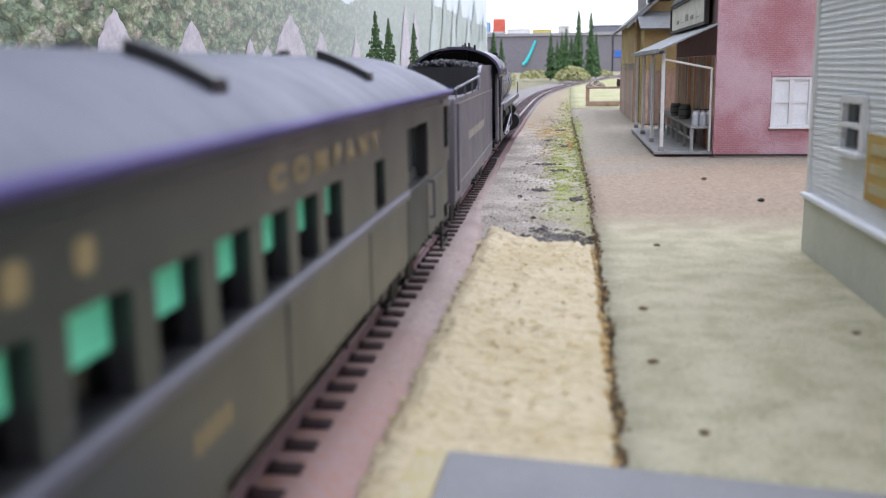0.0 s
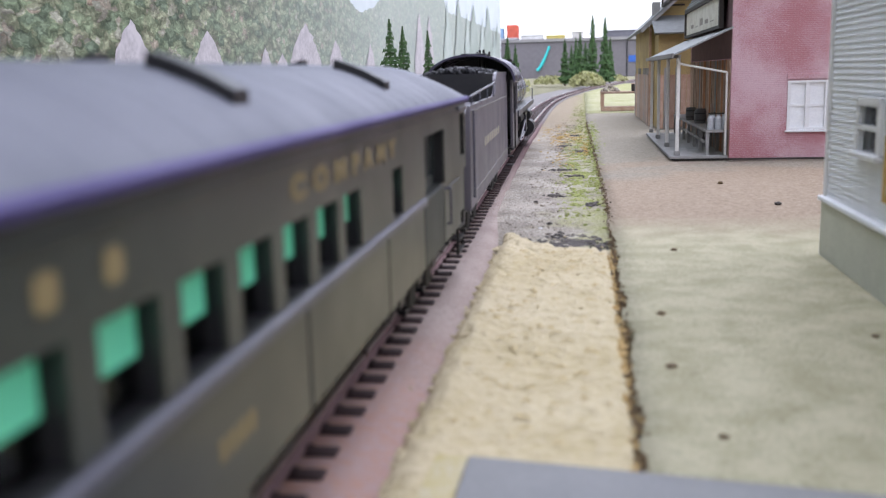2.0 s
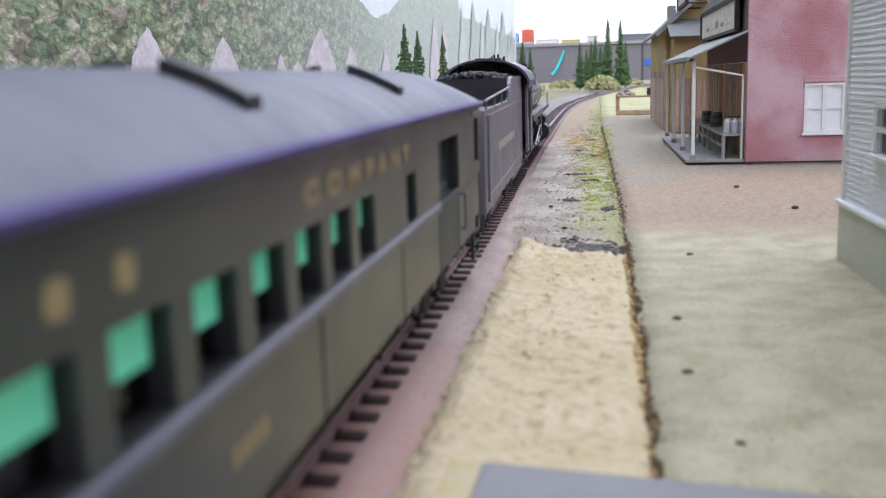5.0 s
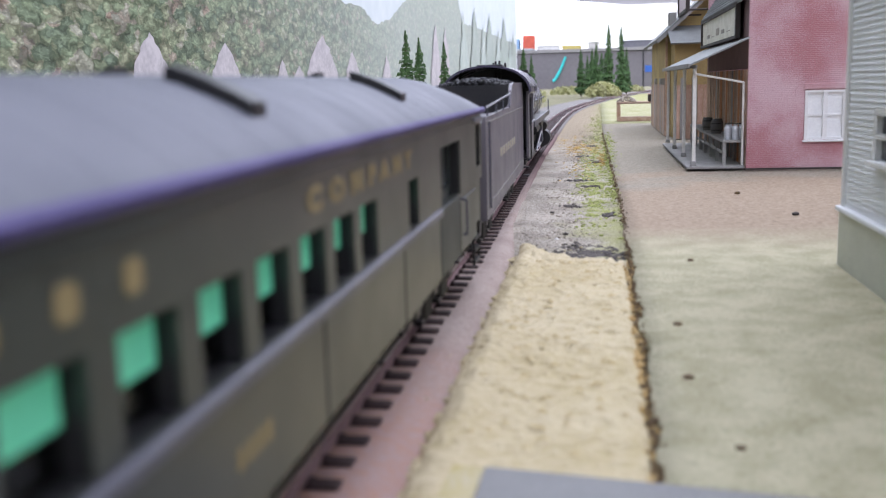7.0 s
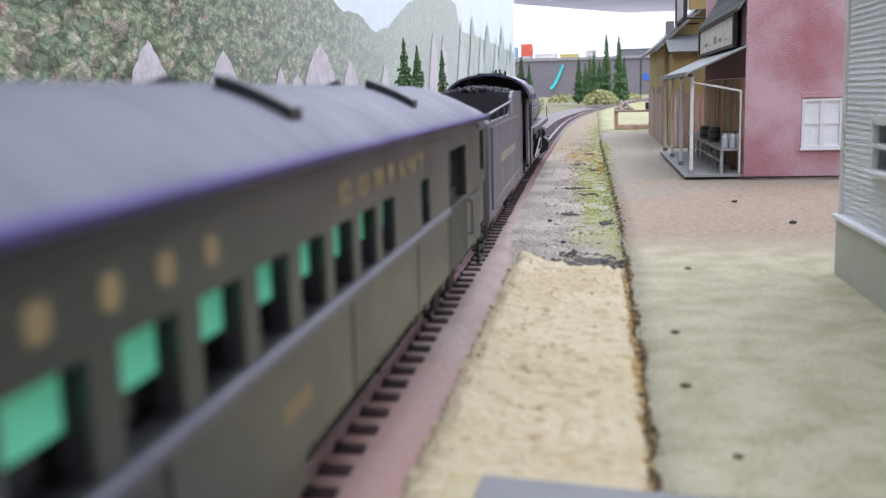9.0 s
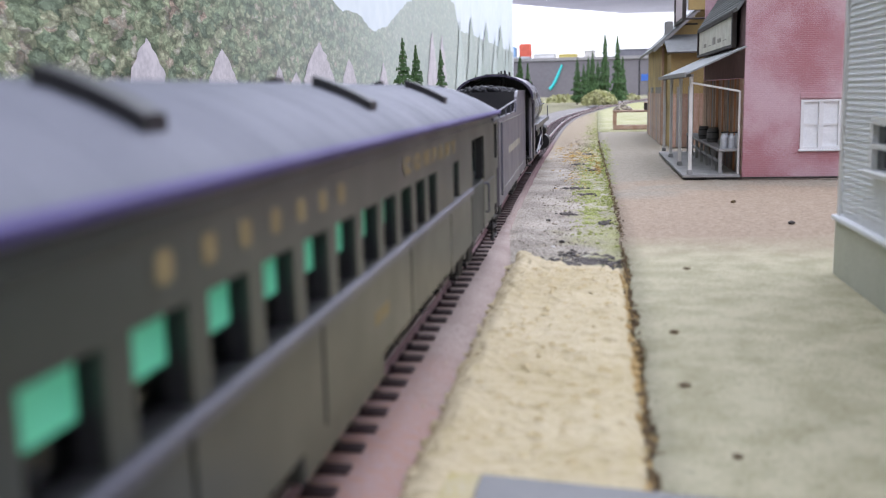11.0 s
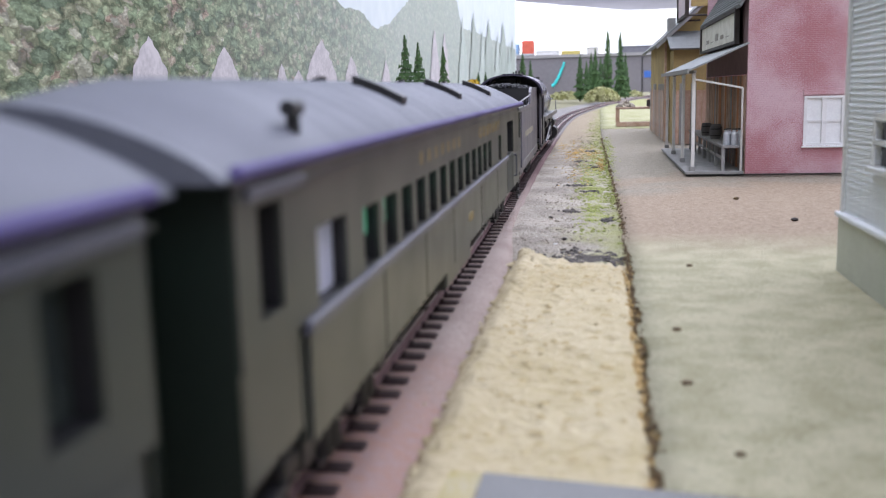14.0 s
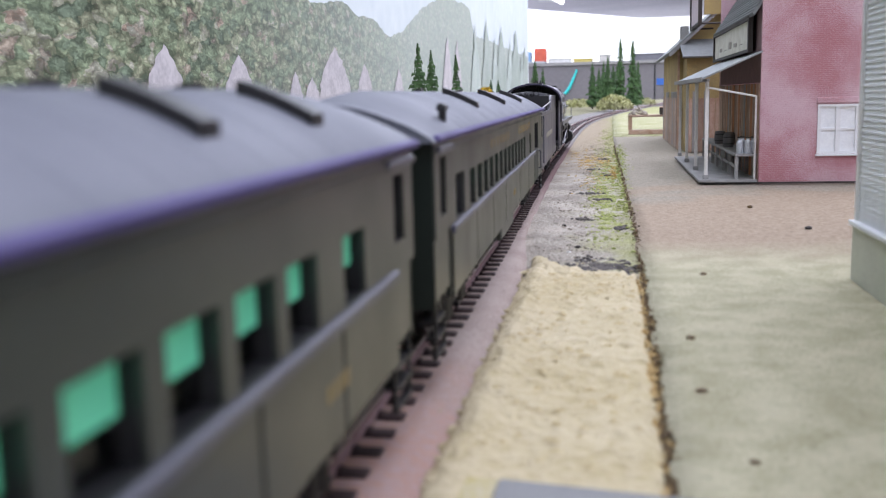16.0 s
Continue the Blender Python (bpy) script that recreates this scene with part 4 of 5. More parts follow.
    me.from_pydata(verts, [], faces)
    me.materials.append(ROOF)
    for p in me.polygons:
        p.use_smooth = len(p.vertices) == 4
    roof = tagged(piece("roof", me, car), "grey arched roof with a rolled edge")
    bm = B()
    for k in range(27):
        yy = -L + 0.034 + k * 0.0103
        for i in range(n - 1):
            (xa, za), (xb, zb) = prof[i], prof[i + 1]
            rod(bm, (xa, yy, za - 0.00006), (xb, yy, zb - 0.00006), 0.00009, seg=5, caps=False)
    part("roof_seams", bm, ROOF, roof)
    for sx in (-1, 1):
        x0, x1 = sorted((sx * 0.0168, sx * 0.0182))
        # the gutter strip carries the painted violet fringe
        part("gutter", box(B(), x0, x1, R + 0.003, L - 0.003, Z_EAVE - 0.0002, Z_EAVE + 0.0013, 0.0005), EDGE, roof, "rolled gutter coloured violet as a lens fringe")
        for sy in (-1, 1):
            x0, x1 = sorted((sx * (HALF - 0.0003), sx * (HALF + 0.0007)))
            y0, y1 = (R + 0.006, R + 0.023) if sy < 0 else (L - 0.022, L - 0.005)
            part("vestibule_eave_board", box(B(), x0, x1, y0, y1, Z_EAVE - 0.0022, Z_EAVE - 0.0009, 0.0002), BELT, roof, "pale board under the eave")
    for yy in vents:
        for sx in (-1, 1):
            bm = B()
            for k in range(9):
                xa, xb = sx * (0.0030 + 0.0094 * k / 9), sx * (0.0030 + 0.0094 * (k + 1) / 9)
                za, zb = roof_height(xa), roof_height(xb)
                x0, x1 = sorted((xa, xb))
                vs = [bm.verts.new(p) for p in ((xa, yy - 0.0021, za - 0.0004), (xb, yy - 0.0021, zb - 0.0004), (xb, yy + 0.0021, zb - 0.0004), (xa, yy + 0.0021, za - 0.0004), (xa, yy - 0.0021, za + 0.0015), (xb, yy - 0.0021, zb + 0.0015), (xb, yy + 0.0021, zb + 0.0015), (xa, yy + 0.0021, za + 0.0015))]
                for f in ((0, 1, 2, 3), (4, 5, 6, 7), (0, 1, 5, 4), (1, 2, 6, 5), (2, 3, 7, 6), (3, 0, 4, 7)):
                    bm.faces.new([vs[i] for i in f])
            bmesh.ops.remove_doubles(bm, verts=bm.verts[:], dist=1e-6)
            bmesh.ops.recalc_face_normals(bm, faces=bm.faces[:])
            part("roof_vent", bm, BLACK, roof, "black curved roof ventilator")
    bm = B()
    for sx in (1,):
        xx = sx * 0.0145
        zz = roof_height(xx)
        yy = -L + 0.0235
        rod(bm, (xx, yy, zz - 0.0004), (xx, yy, zz + 0.0020), 0.0008, seg=8)
        rod(bm, (xx, yy - 0.0019, zz + 0.0024), (xx, yy + 0.0019, zz + 0.0024), 0.0009, seg=8)
    part("stove_pipe", bm, BLACK, roof, "small black T-shaped stove pipe")
    # gold letters on the letter board
    for text, y0, y1, real in letters:
        for sx in (-1, 1):
            if real:
                cu = bpy.data.curves.new("lettering", "FONT")
                cu.body, cu.size, cu.extrude = text, 0.0036, 0.00004
                cu.space_character, cu.offset = 1.9, 0.00022
                tmp = new("lettering_curve", cu)
                deps = bpy.context.evaluated_depsgraph_get()
                me = bpy.data.meshes.new_from_object(tmp.evaluated_get(deps))
                bpy.data.objects.remove(tmp)
                xs = [v.co.x for v in me.vertices]
                w, lo = max(xs) - min(xs), min(xs)
                for v in me.vertices:
                    v.co.x = (v.co.x - lo) / w * (y1 - y0)
                me.materials.clear()
                me.materials.append(GOLD)
                ob = piece("lettering", me, car, pose(sx * (HALF + 0.00012), y0 if sx > 0 else y1, 0.0387, 90, 0, 90 * sx))
                tagged(ob, "gold lettering on the letter board")
            else:
                n = len(text)
                for k in range(n):
                    c = y0 + (y1 - y0) * k / (n - 1)
                    x0, x1 = sorted((sx * HALF, sx * (HALF + 0.0001)))
                    part("gold_bar", prism(B(), [(c + a, 0.0398 + b) for a, b in ((-0.0013, -0.0007), (-0.0008, -0.0012), (0.0008, -0.0012), (0.0013, -0.0007), (0.0013, 0.0007), (0.0008, 0.0012), (-0.0008, 0.0012), (-0.0013, 0.0007))], "x", x0, x1), GOLD, car)
    bogie("truck", car, L - 0.052, (-0.021, 0.0, 0.021))
    bogie("truck", car, -L + 0.052, (-0.021, 0.0, 0.021))
    for y0, y1 in ((-L - REAR - 0.0062, -L + 0.02), (L - 0.02, L + 0.0062)):
        part("coupler", box(B(), -0.002, 0.002, y0, y1, 0.0085, 0.0115, 0.0005), BLACK, car)
    return car


W, W2 = 0.0092, 0.0096
C1 = 0.089
c1_windows = [(-0.0347 + 0.01304 * k - C1, W, Z_WIN0, Z_WIN1) for k in range(13)]
combine = coach(
    "combine_car", "dark olive model passenger combine car with grey roof on the track",
    c1_windows + [(0.1540 - C1, 0.0085, Z_WIN0, Z_WIN1)],
    [(-0.0568 - C1, 0.0130, Z_WIN0, Z_WIN1 + 0.0006)],
    [(0.1870 - C1, 0.0265, 0.0276, 0.0396, DOORM, "wide baggage door with barred lights"), (-0.0755 - C1, 0.0068, 0.0310, 0.0416, DOORM, "vestibule door"), (0.2420 - C1, 0.0080, 0.0310, 0.0416, DOORM, "vestibule door")],
    [0.0200 - C1, 0.0985 - C1, 0.1750 - C1],
    [("COMPANY", 0.0985 - C1, 0.1572 - C1, True), ("XXXXXXX", 0.0100 - C1, 0.0594 - C1, False)])
C2 = -0.0927 - CAR_LEN / 2
day = coach(
    "coach_car", "dark olive model passenger coach with grey roof on the track",
    [(-0.1364 - C2, W2, Z_WIN0, Z_WIN1)] + [(-0.1561 - 0.0128 * k - C2, W2, Z_WIN0, Z_WIN1) for k in range(15)],
    [], [(-0.1098 - C2, 0.0066, 0.0315, 0.0412, DOORM, "vestibule door")],
    [-0.129 - C2, -0.161 - C2, -0.236 - C2, -0.312 - C2],
    [("XXXXXXX", -0.300 - C2, -0.235 - C2, False)], 0.017)


def truck_side_number(car, y, sx=1):
    for k in range(4):
        part("gold_bar", box(B(), sx * (HALF - 0.0001), sx * (HALF + 0.0001), y + k * 0.0024, y + 0.0015 + k * 0.0024, 0.0192, 0.0212), GOLD, car)


truck_side_number(combine, 0.0752 - C1)
truck_side_number(day, -0.145 - C2)

# tender: its centre
CT, TL, TH = 0.364, 0.090, 0.0158
tender = thing("tender", "dark grey model steam locomotive tender with coal load", "tender", group="")
CUT = 0.105
for sx in (-1, 1):
    x0, x1 = sorted((sx * TH, sx * (TH - 0.0012)))
    out = [(-TL, 0.0125), (TL, 0.0125), (TL, 0.0518), (-TL + CUT + 0.012, 0.0518), (-TL + CUT + 0.006, 0.0510), (-TL + CUT + 0.001, 0.0490), (-TL + CUT - 0.002, 0.0440), (-TL + CUT - 0.008, 0.0428), (-TL, 0.0424)]
    part("side_sheet", prism(B(), out, "x", x0, x1), TENDER, tender, "dark grey side sheet with cut-down rear")
bm = box(B(), -TH + 0.0012, TH - 0.0012, -TL + 0.0003, TL - 0.0003, 0.0125, 0.0405)
part("water_tank", bm, TENDER, tender)
bm = box(B(), -TH + 0.0012, TH - 0.0012, -TL + CUT, -TL + CUT + 0.0015, 0.0405, 0.0512)
box(bm, -TH + 0.0012, TH - 0.0012, -TL + CUT + 0.0015, TL - 0.002, 0.0405, 0.0490)
part("bunker", bm, BLACK, tender, "black coal bunker")
bm = B()
rnd = random.Random(12)
for k in range(420):
    x, y = rnd.uniform(-TH + 0.003, TH - 0.003), rnd.uniform(-TL + CUT + 0.002, TL - 0.006)
    hgt = 0.0495 + 0.0032 * (1 - (abs(x) / TH) ** 2)
    r = rnd.uniform(0.0007, 0.0017)
    bmesh.ops.create_icosphere(bm, subdivisions=1, radius=r, matrix=Matrix.Translation((x, y, hgt + rnd.uniform(-0.001, 0.0006))) @ Euler((rnd.random() * 3, rnd.random() * 3, 0)).to_matrix().to_4x4() @ Matrix.Diagonal((1, rnd.uniform(0.6, 1.2), rnd.uniform(0.5, 0.9), 1)))
tagged(part("coal", bm, COAL, tender, "heap of black coal lumps"), kind="stuff")
for sx in (-1, 1):
    x0, x1 = sorted((sx * TH, sx * (TH + 0.00025)))
    part("stripe", box(B(), x0, x1, -TL + 0.002, TL - 0.002, 0.0405, 0.0409), LINING, tender, "thin pale lining stripe")
    part("stripe", box(B(), x0, x1, -TL + 0.002, TL - 0.002, 0.0165, 0.0168), LINING, tender, "thin pale lining stripe")
    for k in range(7):
        part("letter_bar", box(B(), x0, x1, -TL + 0.050 + k * 0.0108, -TL + 0.0545 + k * 0.0108, 0.0275, 0.0302), CREAM, tender)
    bm = B()
    rod(bm, (sx * (TH + 0.0008), -TL + 0.003, 0.016), (sx * (TH + 0.0008), -TL + 0.003, 0.041), 0.0004, seg=6)
    rod(bm, (sx * TH, -TL + 0.001, 0.0450), (sx * TH, -TL + CUT - 0.004, 0.0478), 0.0004, seg=6)
    for k in range(4):
        yy = -TL + 0.006 + 0.029 * k
        rod(bm, (sx * TH, yy, 0.0425), (sx * TH, yy, 0.0452 + 0.0005 * k), 0.0003, seg=6)
    part("handrail", bm, BELT, tender)
bm = B()
box(bm, -TH + 0.002, TH - 0.002, -TL - 0.0003, -TL + 0.0002, 0.0125, 0.0425)
for k in range(6):
    box(bm, -0.006, 0.006, -TL - 0.0016, -TL - 0.0006, 0.0155 + 0.0045 * k, 0.0160 + 0.0045 * k)
for x in (-0.006, 0.006):
    box(bm, x - 0.0004, x + 0.0004, -TL - 0.0018, -TL - 0.0003, 0.0135, 0.0425)
part("rear_ladder", bm, TENDER, tender)
box_bm = box(B(), -0.012, 0.012, -TL + 0.003, TL - 0.003, 0.009, 0.0125)
part("frame", box_bm, BLACK, tender)
bogie("truck", tender, -TL + 0.035, (-0.021, 0.0, 0.021))
bogie("truck", tender, TL - 0.040, (-0.021, 0.0, 0.021))

# locomotive: its rear cab wall is its start
CLO = 0.595
CAB0, LH = -0.138, 0.0185
loco = thing("steam_locomotive", "glossy black model steam locomotive with arched cab roof", "locomotive")
arch = []
for k in range(21):
    a = math.pi * k / 20
    arch.append((0.0205 * math.cos(a), 0.0475 + 0.0125 * math.sin(a) ** 0.85))
inner = [(x * 0.96, z - 0.0009) for x, z in arch[::-1]]
bm = prism(B(), arch + inner, "y", CAB0 - 0.012, CAB0 + 0.052)
part("cab_roof", bm, BOILER, loco, "arched black cab roof")
for sx in (-1, 1):
    x0, x1 = sorted((sx * LH, sx * (LH - 0.001)))
    bm = B()
    box(bm, x0, x1, CAB0, CAB0 + 0.046, 0.0165, 0.0325)
    box(bm, x0, x1, CAB0, CAB0 + 0.006, 0.0325, 0.0478)
    box(bm, x0, x1, CAB0 + 0.022, CAB0 + 0.026, 0.0325, 0.0478)
    box(bm, x0, x1, CAB0 + 0.042, CAB0 + 0.046, 0.0325, 0.0478)
    part("cab_side", bm, TENDER, loco)
    part("arm_rest", box(B(), *sorted((sx * LH, sx * (LH + 0.0012))), CAB0 + 0.006, CAB0 + 0.042, 0.0322, 0.0332, 0.0002), BELT, loco)
    bm = B()
    rod(bm, (sx * (LH + 0.0012), CAB0 - 0.001, 0.016), (sx * (LH + 0.0012), CAB0 - 0.001, 0.045), 0.0004, seg=6)
    for zz in (0.008, 0.012, 0.016):
        box(bm, *sorted((sx * (LH - 0.003), sx * LH)), CAB0 - 0.002, CAB0 + 0.004, zz, zz + 0.0005)
    part("cab_steps", bm, BLACK, loco)
    # running board with a pale edge, cylinders and rods
    part("running_board", box(B(), *sorted((sx * 0.011, sx * 0.0185)), CAB0 + 0.046, 0.125, 0.0300, 0.0310, 0.0002), BLACK, loco)
    part("board_edge", box(B(), *sorted((sx * 0.0182, sx * 0.0190)), CAB0 + 0.05, 0.126, 0.0285, 0.0318, 0.0002), BELT, loco, "pale edged valance of the running board")
    bm = rod(B(), (sx * 0.0150, 0.088, 0.0130), (sx * 0.0150, 0.114, 0.0130), 0.0056, seg=18)
    rod(bm, (sx * 0.0150, 0.086, 0.0215), (sx * 0.0150, 0.116, 0.0215), 0.0034, seg=14)
    part("cylinder", bm, BLACK, loco)
    bm = box(B(), *sorted((sx * 0.0135, sx * 0.0145)), -0.055, 0.055, 0.0088, 0.0108)
    rod(bm, (sx * 0.0152, 0.02, 0.0105), (sx * 0.0152, 0.092, 0.0128), 0.0008, seg=6)
    rod(bm, (sx * 0.0158, -0.015, 0.0110), (sx * 0.0158, 0.062, 0.0200), 0.0006, seg=6)
    box(bm, *sorted((sx * 0.0140, sx * 0.0165)), 0.058, 0.066, 0.012, 0.029)
    part("side_rods", bm, BELT, loco)
    bm = rod(B(), (sx * 0.0155, -0.055, 0.0255), (sx * 0.0155, -0.02, 0.0255), 0.0030, seg=12)
    part("air_reservoir", bm, BLACK, loco)
    part("air_reservoir", rod(B(), (sx * 0.0155, 0.005, 0.0262), (sx * 0.0155, 0.04, 0.0262), 0.0026, seg=12), BLACK, loco)
    bm = B()
    rod(bm, (sx * 0.0170, CAB0 + 0.046, 0.0415), (sx * 0.0150, 0.122, 0.0415), 0.00035, seg=6)
    for k in range(6):
        yy = CAB0 + 0.06 + k * 0.036
        rod(bm, (sx * 0.0125, yy, 0.0405), (sx * 0.0165, yy, 0.0415), 0.0003, seg=6)
    rod(bm, (sx * 0.0180, 0.126, 0.0300), (sx * 0.0180, 0.126, 0.0395), 0.0004, seg=6)
    part("handrail", bm, BELT, loco)
bm = box(B(), -LH + 0.001, LH - 0.001, CAB0 + 0.044, CAB0 + 0.046, 0.0165, 0.0560)
box(bm, -LH + 0.001, LH - 0.001, CAB0, CAB0 + 0.046, 0.0155, 0.0175)
prism(bm, arch, "y", CAB0 + 0.040, CAB0 + 0.043)
part("cab_front", bm, BLACK, loco)
bm = rod(B(), (0, CAB0 + 0.046, 0.0400), (0, 0.04, 0.0395), 0.0150, 0.0138, 28)
rod(bm, (0, 0.04, 0.0395), (0, 0.130, 0.0395), 0.0136, seg=28)
part("boiler", bm, BOILER, loco, "round glossy black boiler", smooth=False)
bm = rod(B(), (0, 0.130, 0.0395), (0, 0.133, 0.0395), 0.0130, 0.0115, 24)
part("smokebox_door", bm, BLACK, loco)
for yy, r, h in ((-0.02, 0.006, 0.0595), (0.03, 0.0055, 0.0590)):
    bm = rod(B(), (0, yy, 0.050), (0, yy, h - 0.003), r, seg=18)
    rod(bm, (0, yy, h - 0.003), (0, yy, h), r, r * 0.6, 18)
    part("dome", bm, BOILER, loco)
bm = rod(B(), (0, 0.110, 0.051), (0, 0.110, 0.0605), 0.0042, 0.0046, 18)
part("chimney", bm, BLACK, loco)
for x, yy in ((0.004, CAB0 + 0.015), (0.0015, CAB0 + 0.022), (-0.003, CAB0 + 0.058), (0.003, CAB0 + 0.062)):
    part("whistle", rod(B(), (x, yy, 0.054), (x, yy, 0.0625), 0.0009, 0.0005, 8), BLACK, loco)
part("roof_hatch", box(B(), -0.006, 0.006, CAB0 + 0.004, CAB0 + 0.020, 0.0585, 0.0606, 0.0003), BLACK, loco)
bm = box(B(), -0.0105, 0.0105, CAB0, 0.13, 0.012, 0.020)
box(bm, -0.017, 0.017, 0.127, 0.133, 0.010, 0.0165, 0.0004)
prism(bm, [(-0.015, 0.004), (0.015, 0.004), (0.012, 0.010), (-0.012, 0.010)], "y", 0.133, 0.141)
part("frame_and_pilot", bm, BLACK, loco)
for yy, r in ((-0.100, 0.0062), (-0.045, 0.0095), (-0.015, 0.0095), (0.015, 0.0095), (0.045, 0.0095), (0.080, 0.0050), (0.112, 0.0050)):
    bm = B()
    for sx in (-1, 1):
        rod(bm, (sx * 0.0072, 0, 0), (sx * 0.0098, 0, 0), r, r - 0.0003, 24)
        rod(bm, (sx * 0.0098, 0, 0), (sx * 0.0110, 0, 0), r * 0.28, seg=10)
        box(bm, *sorted((sx * 0.0098, sx * 0.0108)), -r * 0.3, r * 0.3, r * 0.3, r * 0.8)
    rod(bm, (-0.010, 0, 0), (0.010, 0, 0), 0.0012, seg=8)
    w = part("wheelset", bm, BLACK, loco)
    w.matrix_basis = pose(0, yy, 0.0025 + r)
    WHEELS.append((w, yy, 0.0025 + r, r))

# ---- brick store with porch ----
YS = 0.5595
store = thing("brick_store", "weathered red brick store with a wooden porch front", "building")
bm = B()
X0, X1, ZT = 0.0815, 0.205, 0.135
wx0, wx1, wz0, wz1 = 0.1122, 0.1328, 0.0162, 0.0432
pierced(bm, "y", YS, YS + 0.003, X0, X1, 0.0, ZT, [(wx0, wx1, wz0, wz1)])
part("gable_wall", bm, BRICK, store, "weathered red brick gable wall")
part("rear_wall", box(B(), X0, X1, YS + 0.205, YS + 0.208, 0.0, 0.125), BRICK, store)
part("side_wall", box(B(), X1 - 0.003, X1, YS + 0.003, YS + 0.205, 0.0, 0.125), BRICK, store)
bm = box(B(), X0 + 0.0004, X0 + 0.0024, YS + 0.0032, YS + 0.2048, 0.056, 0.100)
part("upper_front", bm, mat("dark_plum_board", (0.17, 0.10, 0.105), (0.25, 0.16, 0.16), 0.85, 0, 1500, 150), store, "dark boarded upper front")
bm = prism(B(), [(0.1120, 0.148), (0.0770, 0.094), (0.0775, 0.0925), (0.1140, 0.146)], "y", YS + 0.004, YS + 0.21)
part("main_roof", bm, SHINGLE, store, "grey slate roof")
me = mesh_of("shingle_course", box(B(), -0.0008, 0.0008, 0, 0.2055, -0.0002, 0.0004), SHINGLE)
for k in range(24):
    t = k / 24
    piece("shingle_course", me, store, pose(0.0772 + 0.034 * t, YS + 0.0042, 0.0945 + 0.0525 * t, 0, -40, 0))
win = new("window")
win.parent = store
win.empty_display_size = 0.01
part("window_frame", box(box(box(box(B(), wx0 - 0.0004, wx0 + 0.0012, YS - 0.0006, YS + 0.002, wz0, wz1), wx1 - 0.0012, wx1 + 0.0004, YS - 0.0006, YS + 0.002, wz0, wz1), wx0 + 0.0012, wx1 - 0.0012, YS - 0.0006, YS + 0.002, wz1 - 0.0012, wz1), wx0 + 0.0012, wx1 - 0.0012, YS - 0.0006, YS + 0.002, wz0, wz0 + 0.0014), PAINTWHITE, win, "white painted window frame")
xm, zm = (wx0 + wx1) / 2, wz0 + 0.0135
part("mullion", box(B(), xm - 0.0012, xm + 0.0012, YS - 0.0004, YS + 0.0016, wz0 + 0.0014, wz1 - 0.0012), PAINTWHITE, win)
for x0, x1 in ((wx0 + 0.0012, xm - 0.0012), (xm + 0.0012, wx1 - 0.0012)):
    part("sash_bar", box(B(), x0, x1, YS + 0.0001, YS + 0.0014, zm - 0.0006, zm + 0.0006), PAINTWHITE, win)
    for z0, z1 in ((wz0 + 0.0014, zm - 0.0006), (zm + 0.0006, wz1 - 0.0012)):
        part("pane", box(B(), x0, x1, YS + 0.0008, YS + 0.0012, z0, z1), PALEGLASS, win, "pale curtained pane")
part("window_sill", box(B(), wx0 - 0.0012, wx1 + 0.0012, YS - 0.0016, YS - 0.0001, wz0 - 0.0012, wz0 - 0.0001, 0.0002), PAINTWHITE, win)
part("lintel", box(B(), wx0 - 0.001, wx1 + 0.001, YS - 0.0008, YS - 0.0001, wz1 + 0.0006, wz1 + 0.0038, 0.0002), BRICK, win, "red brick lintel")
part("base_line", box(B(), X0 - 0.001, X1, YS - 0.0012, YS - 0.0001, 0.0, 0.0010), DARKFRAME, store, "dark base strip")
# boarded shop front under the porch
rnd = random.Random(21)
wb = 0.0042
for k in range(48):
    y0 = YS + 0.0034 + k * wb
    z1 = 0.0555
    me = mesh_of("plank", box(B(), X0 - rnd.uniform(0.0002, 0.0005), X0 + 0.0012, y0 + 0.00012, y0 + wb - 0.00012, 0.002, z1), (RUSTWOOD if k in (3, 6, 7, 12, 19, 20, 26, 27, 28, 35) else GREYWOOD if k in (13, 14, 33, 34) else BROWNWOOD))
    piece("plank", me, store)
# porch
PX, PY0, PY1 = 0.0490, YS + 0.002, YS + 0.212
part("porch_floor", box(B(), PX, X0 - 0.0006, PY0, PY1, 0.0006, 0.0022, 0.0002), GREYWOOD, store, "grey wooden porch floor")
part("porch_base", box(B(), PX + 0.0006, X0 - 0.0006, PY0 + 0.0006, PY1 - 0.0006, 0.0, 0.0006), BLACK, store)
bm = prism(B(), [(0.0500, 0.0583), (0.0815, 0.0722), (0.0815, 0.0732), (0.0496, 0.0592)], "y", YS - 0.004, YS + 0.225)
part("porch_roof", bm, SHINGLE, store, "grey sloping porch roof")
part("fascia_board", box(B(), 0.0488, 0.0497, YS - 0.0042, YS + 0.2252, 0.0572, 0.0596), GREYWOOD, store)
for yy in (YS + 0.006, YS + 0.073, YS + 0.148, YS + 0.217):
    bm = box(B(), 0.0523, 0.0543, yy - 0.001, yy + 0.001, 0.0022, 0.0572, 0.0002)
    post = part("porch_post", bm, WHITEWOOD, store, "off-white wooden post with a knee brace")
    part("post_foot", box(B(), 0.0517, 0.0549, yy - 0.0016, yy + 0.0016, 0.0022, 0.0048, 0.0003), GREYWOOD, post)
    for s in (-1, 1):
        if YS < yy + s * 0.012 < YS + 0.22:
            part("knee_brace", prism(B(), [(yy + s * 0.001, 0.0470), (yy + s * 0.001, 0.0565), (yy + s * 0.010, 0.0565), (yy + s * 0.004, 0.0520)], "x", 0.0529, 0.0537), WHITEWOOD, post)
part("beam", box(B(), 0.0525, 0.0541, YS, YS + 0.222, 0.0572, 0.0588), GREYWOOD, store)
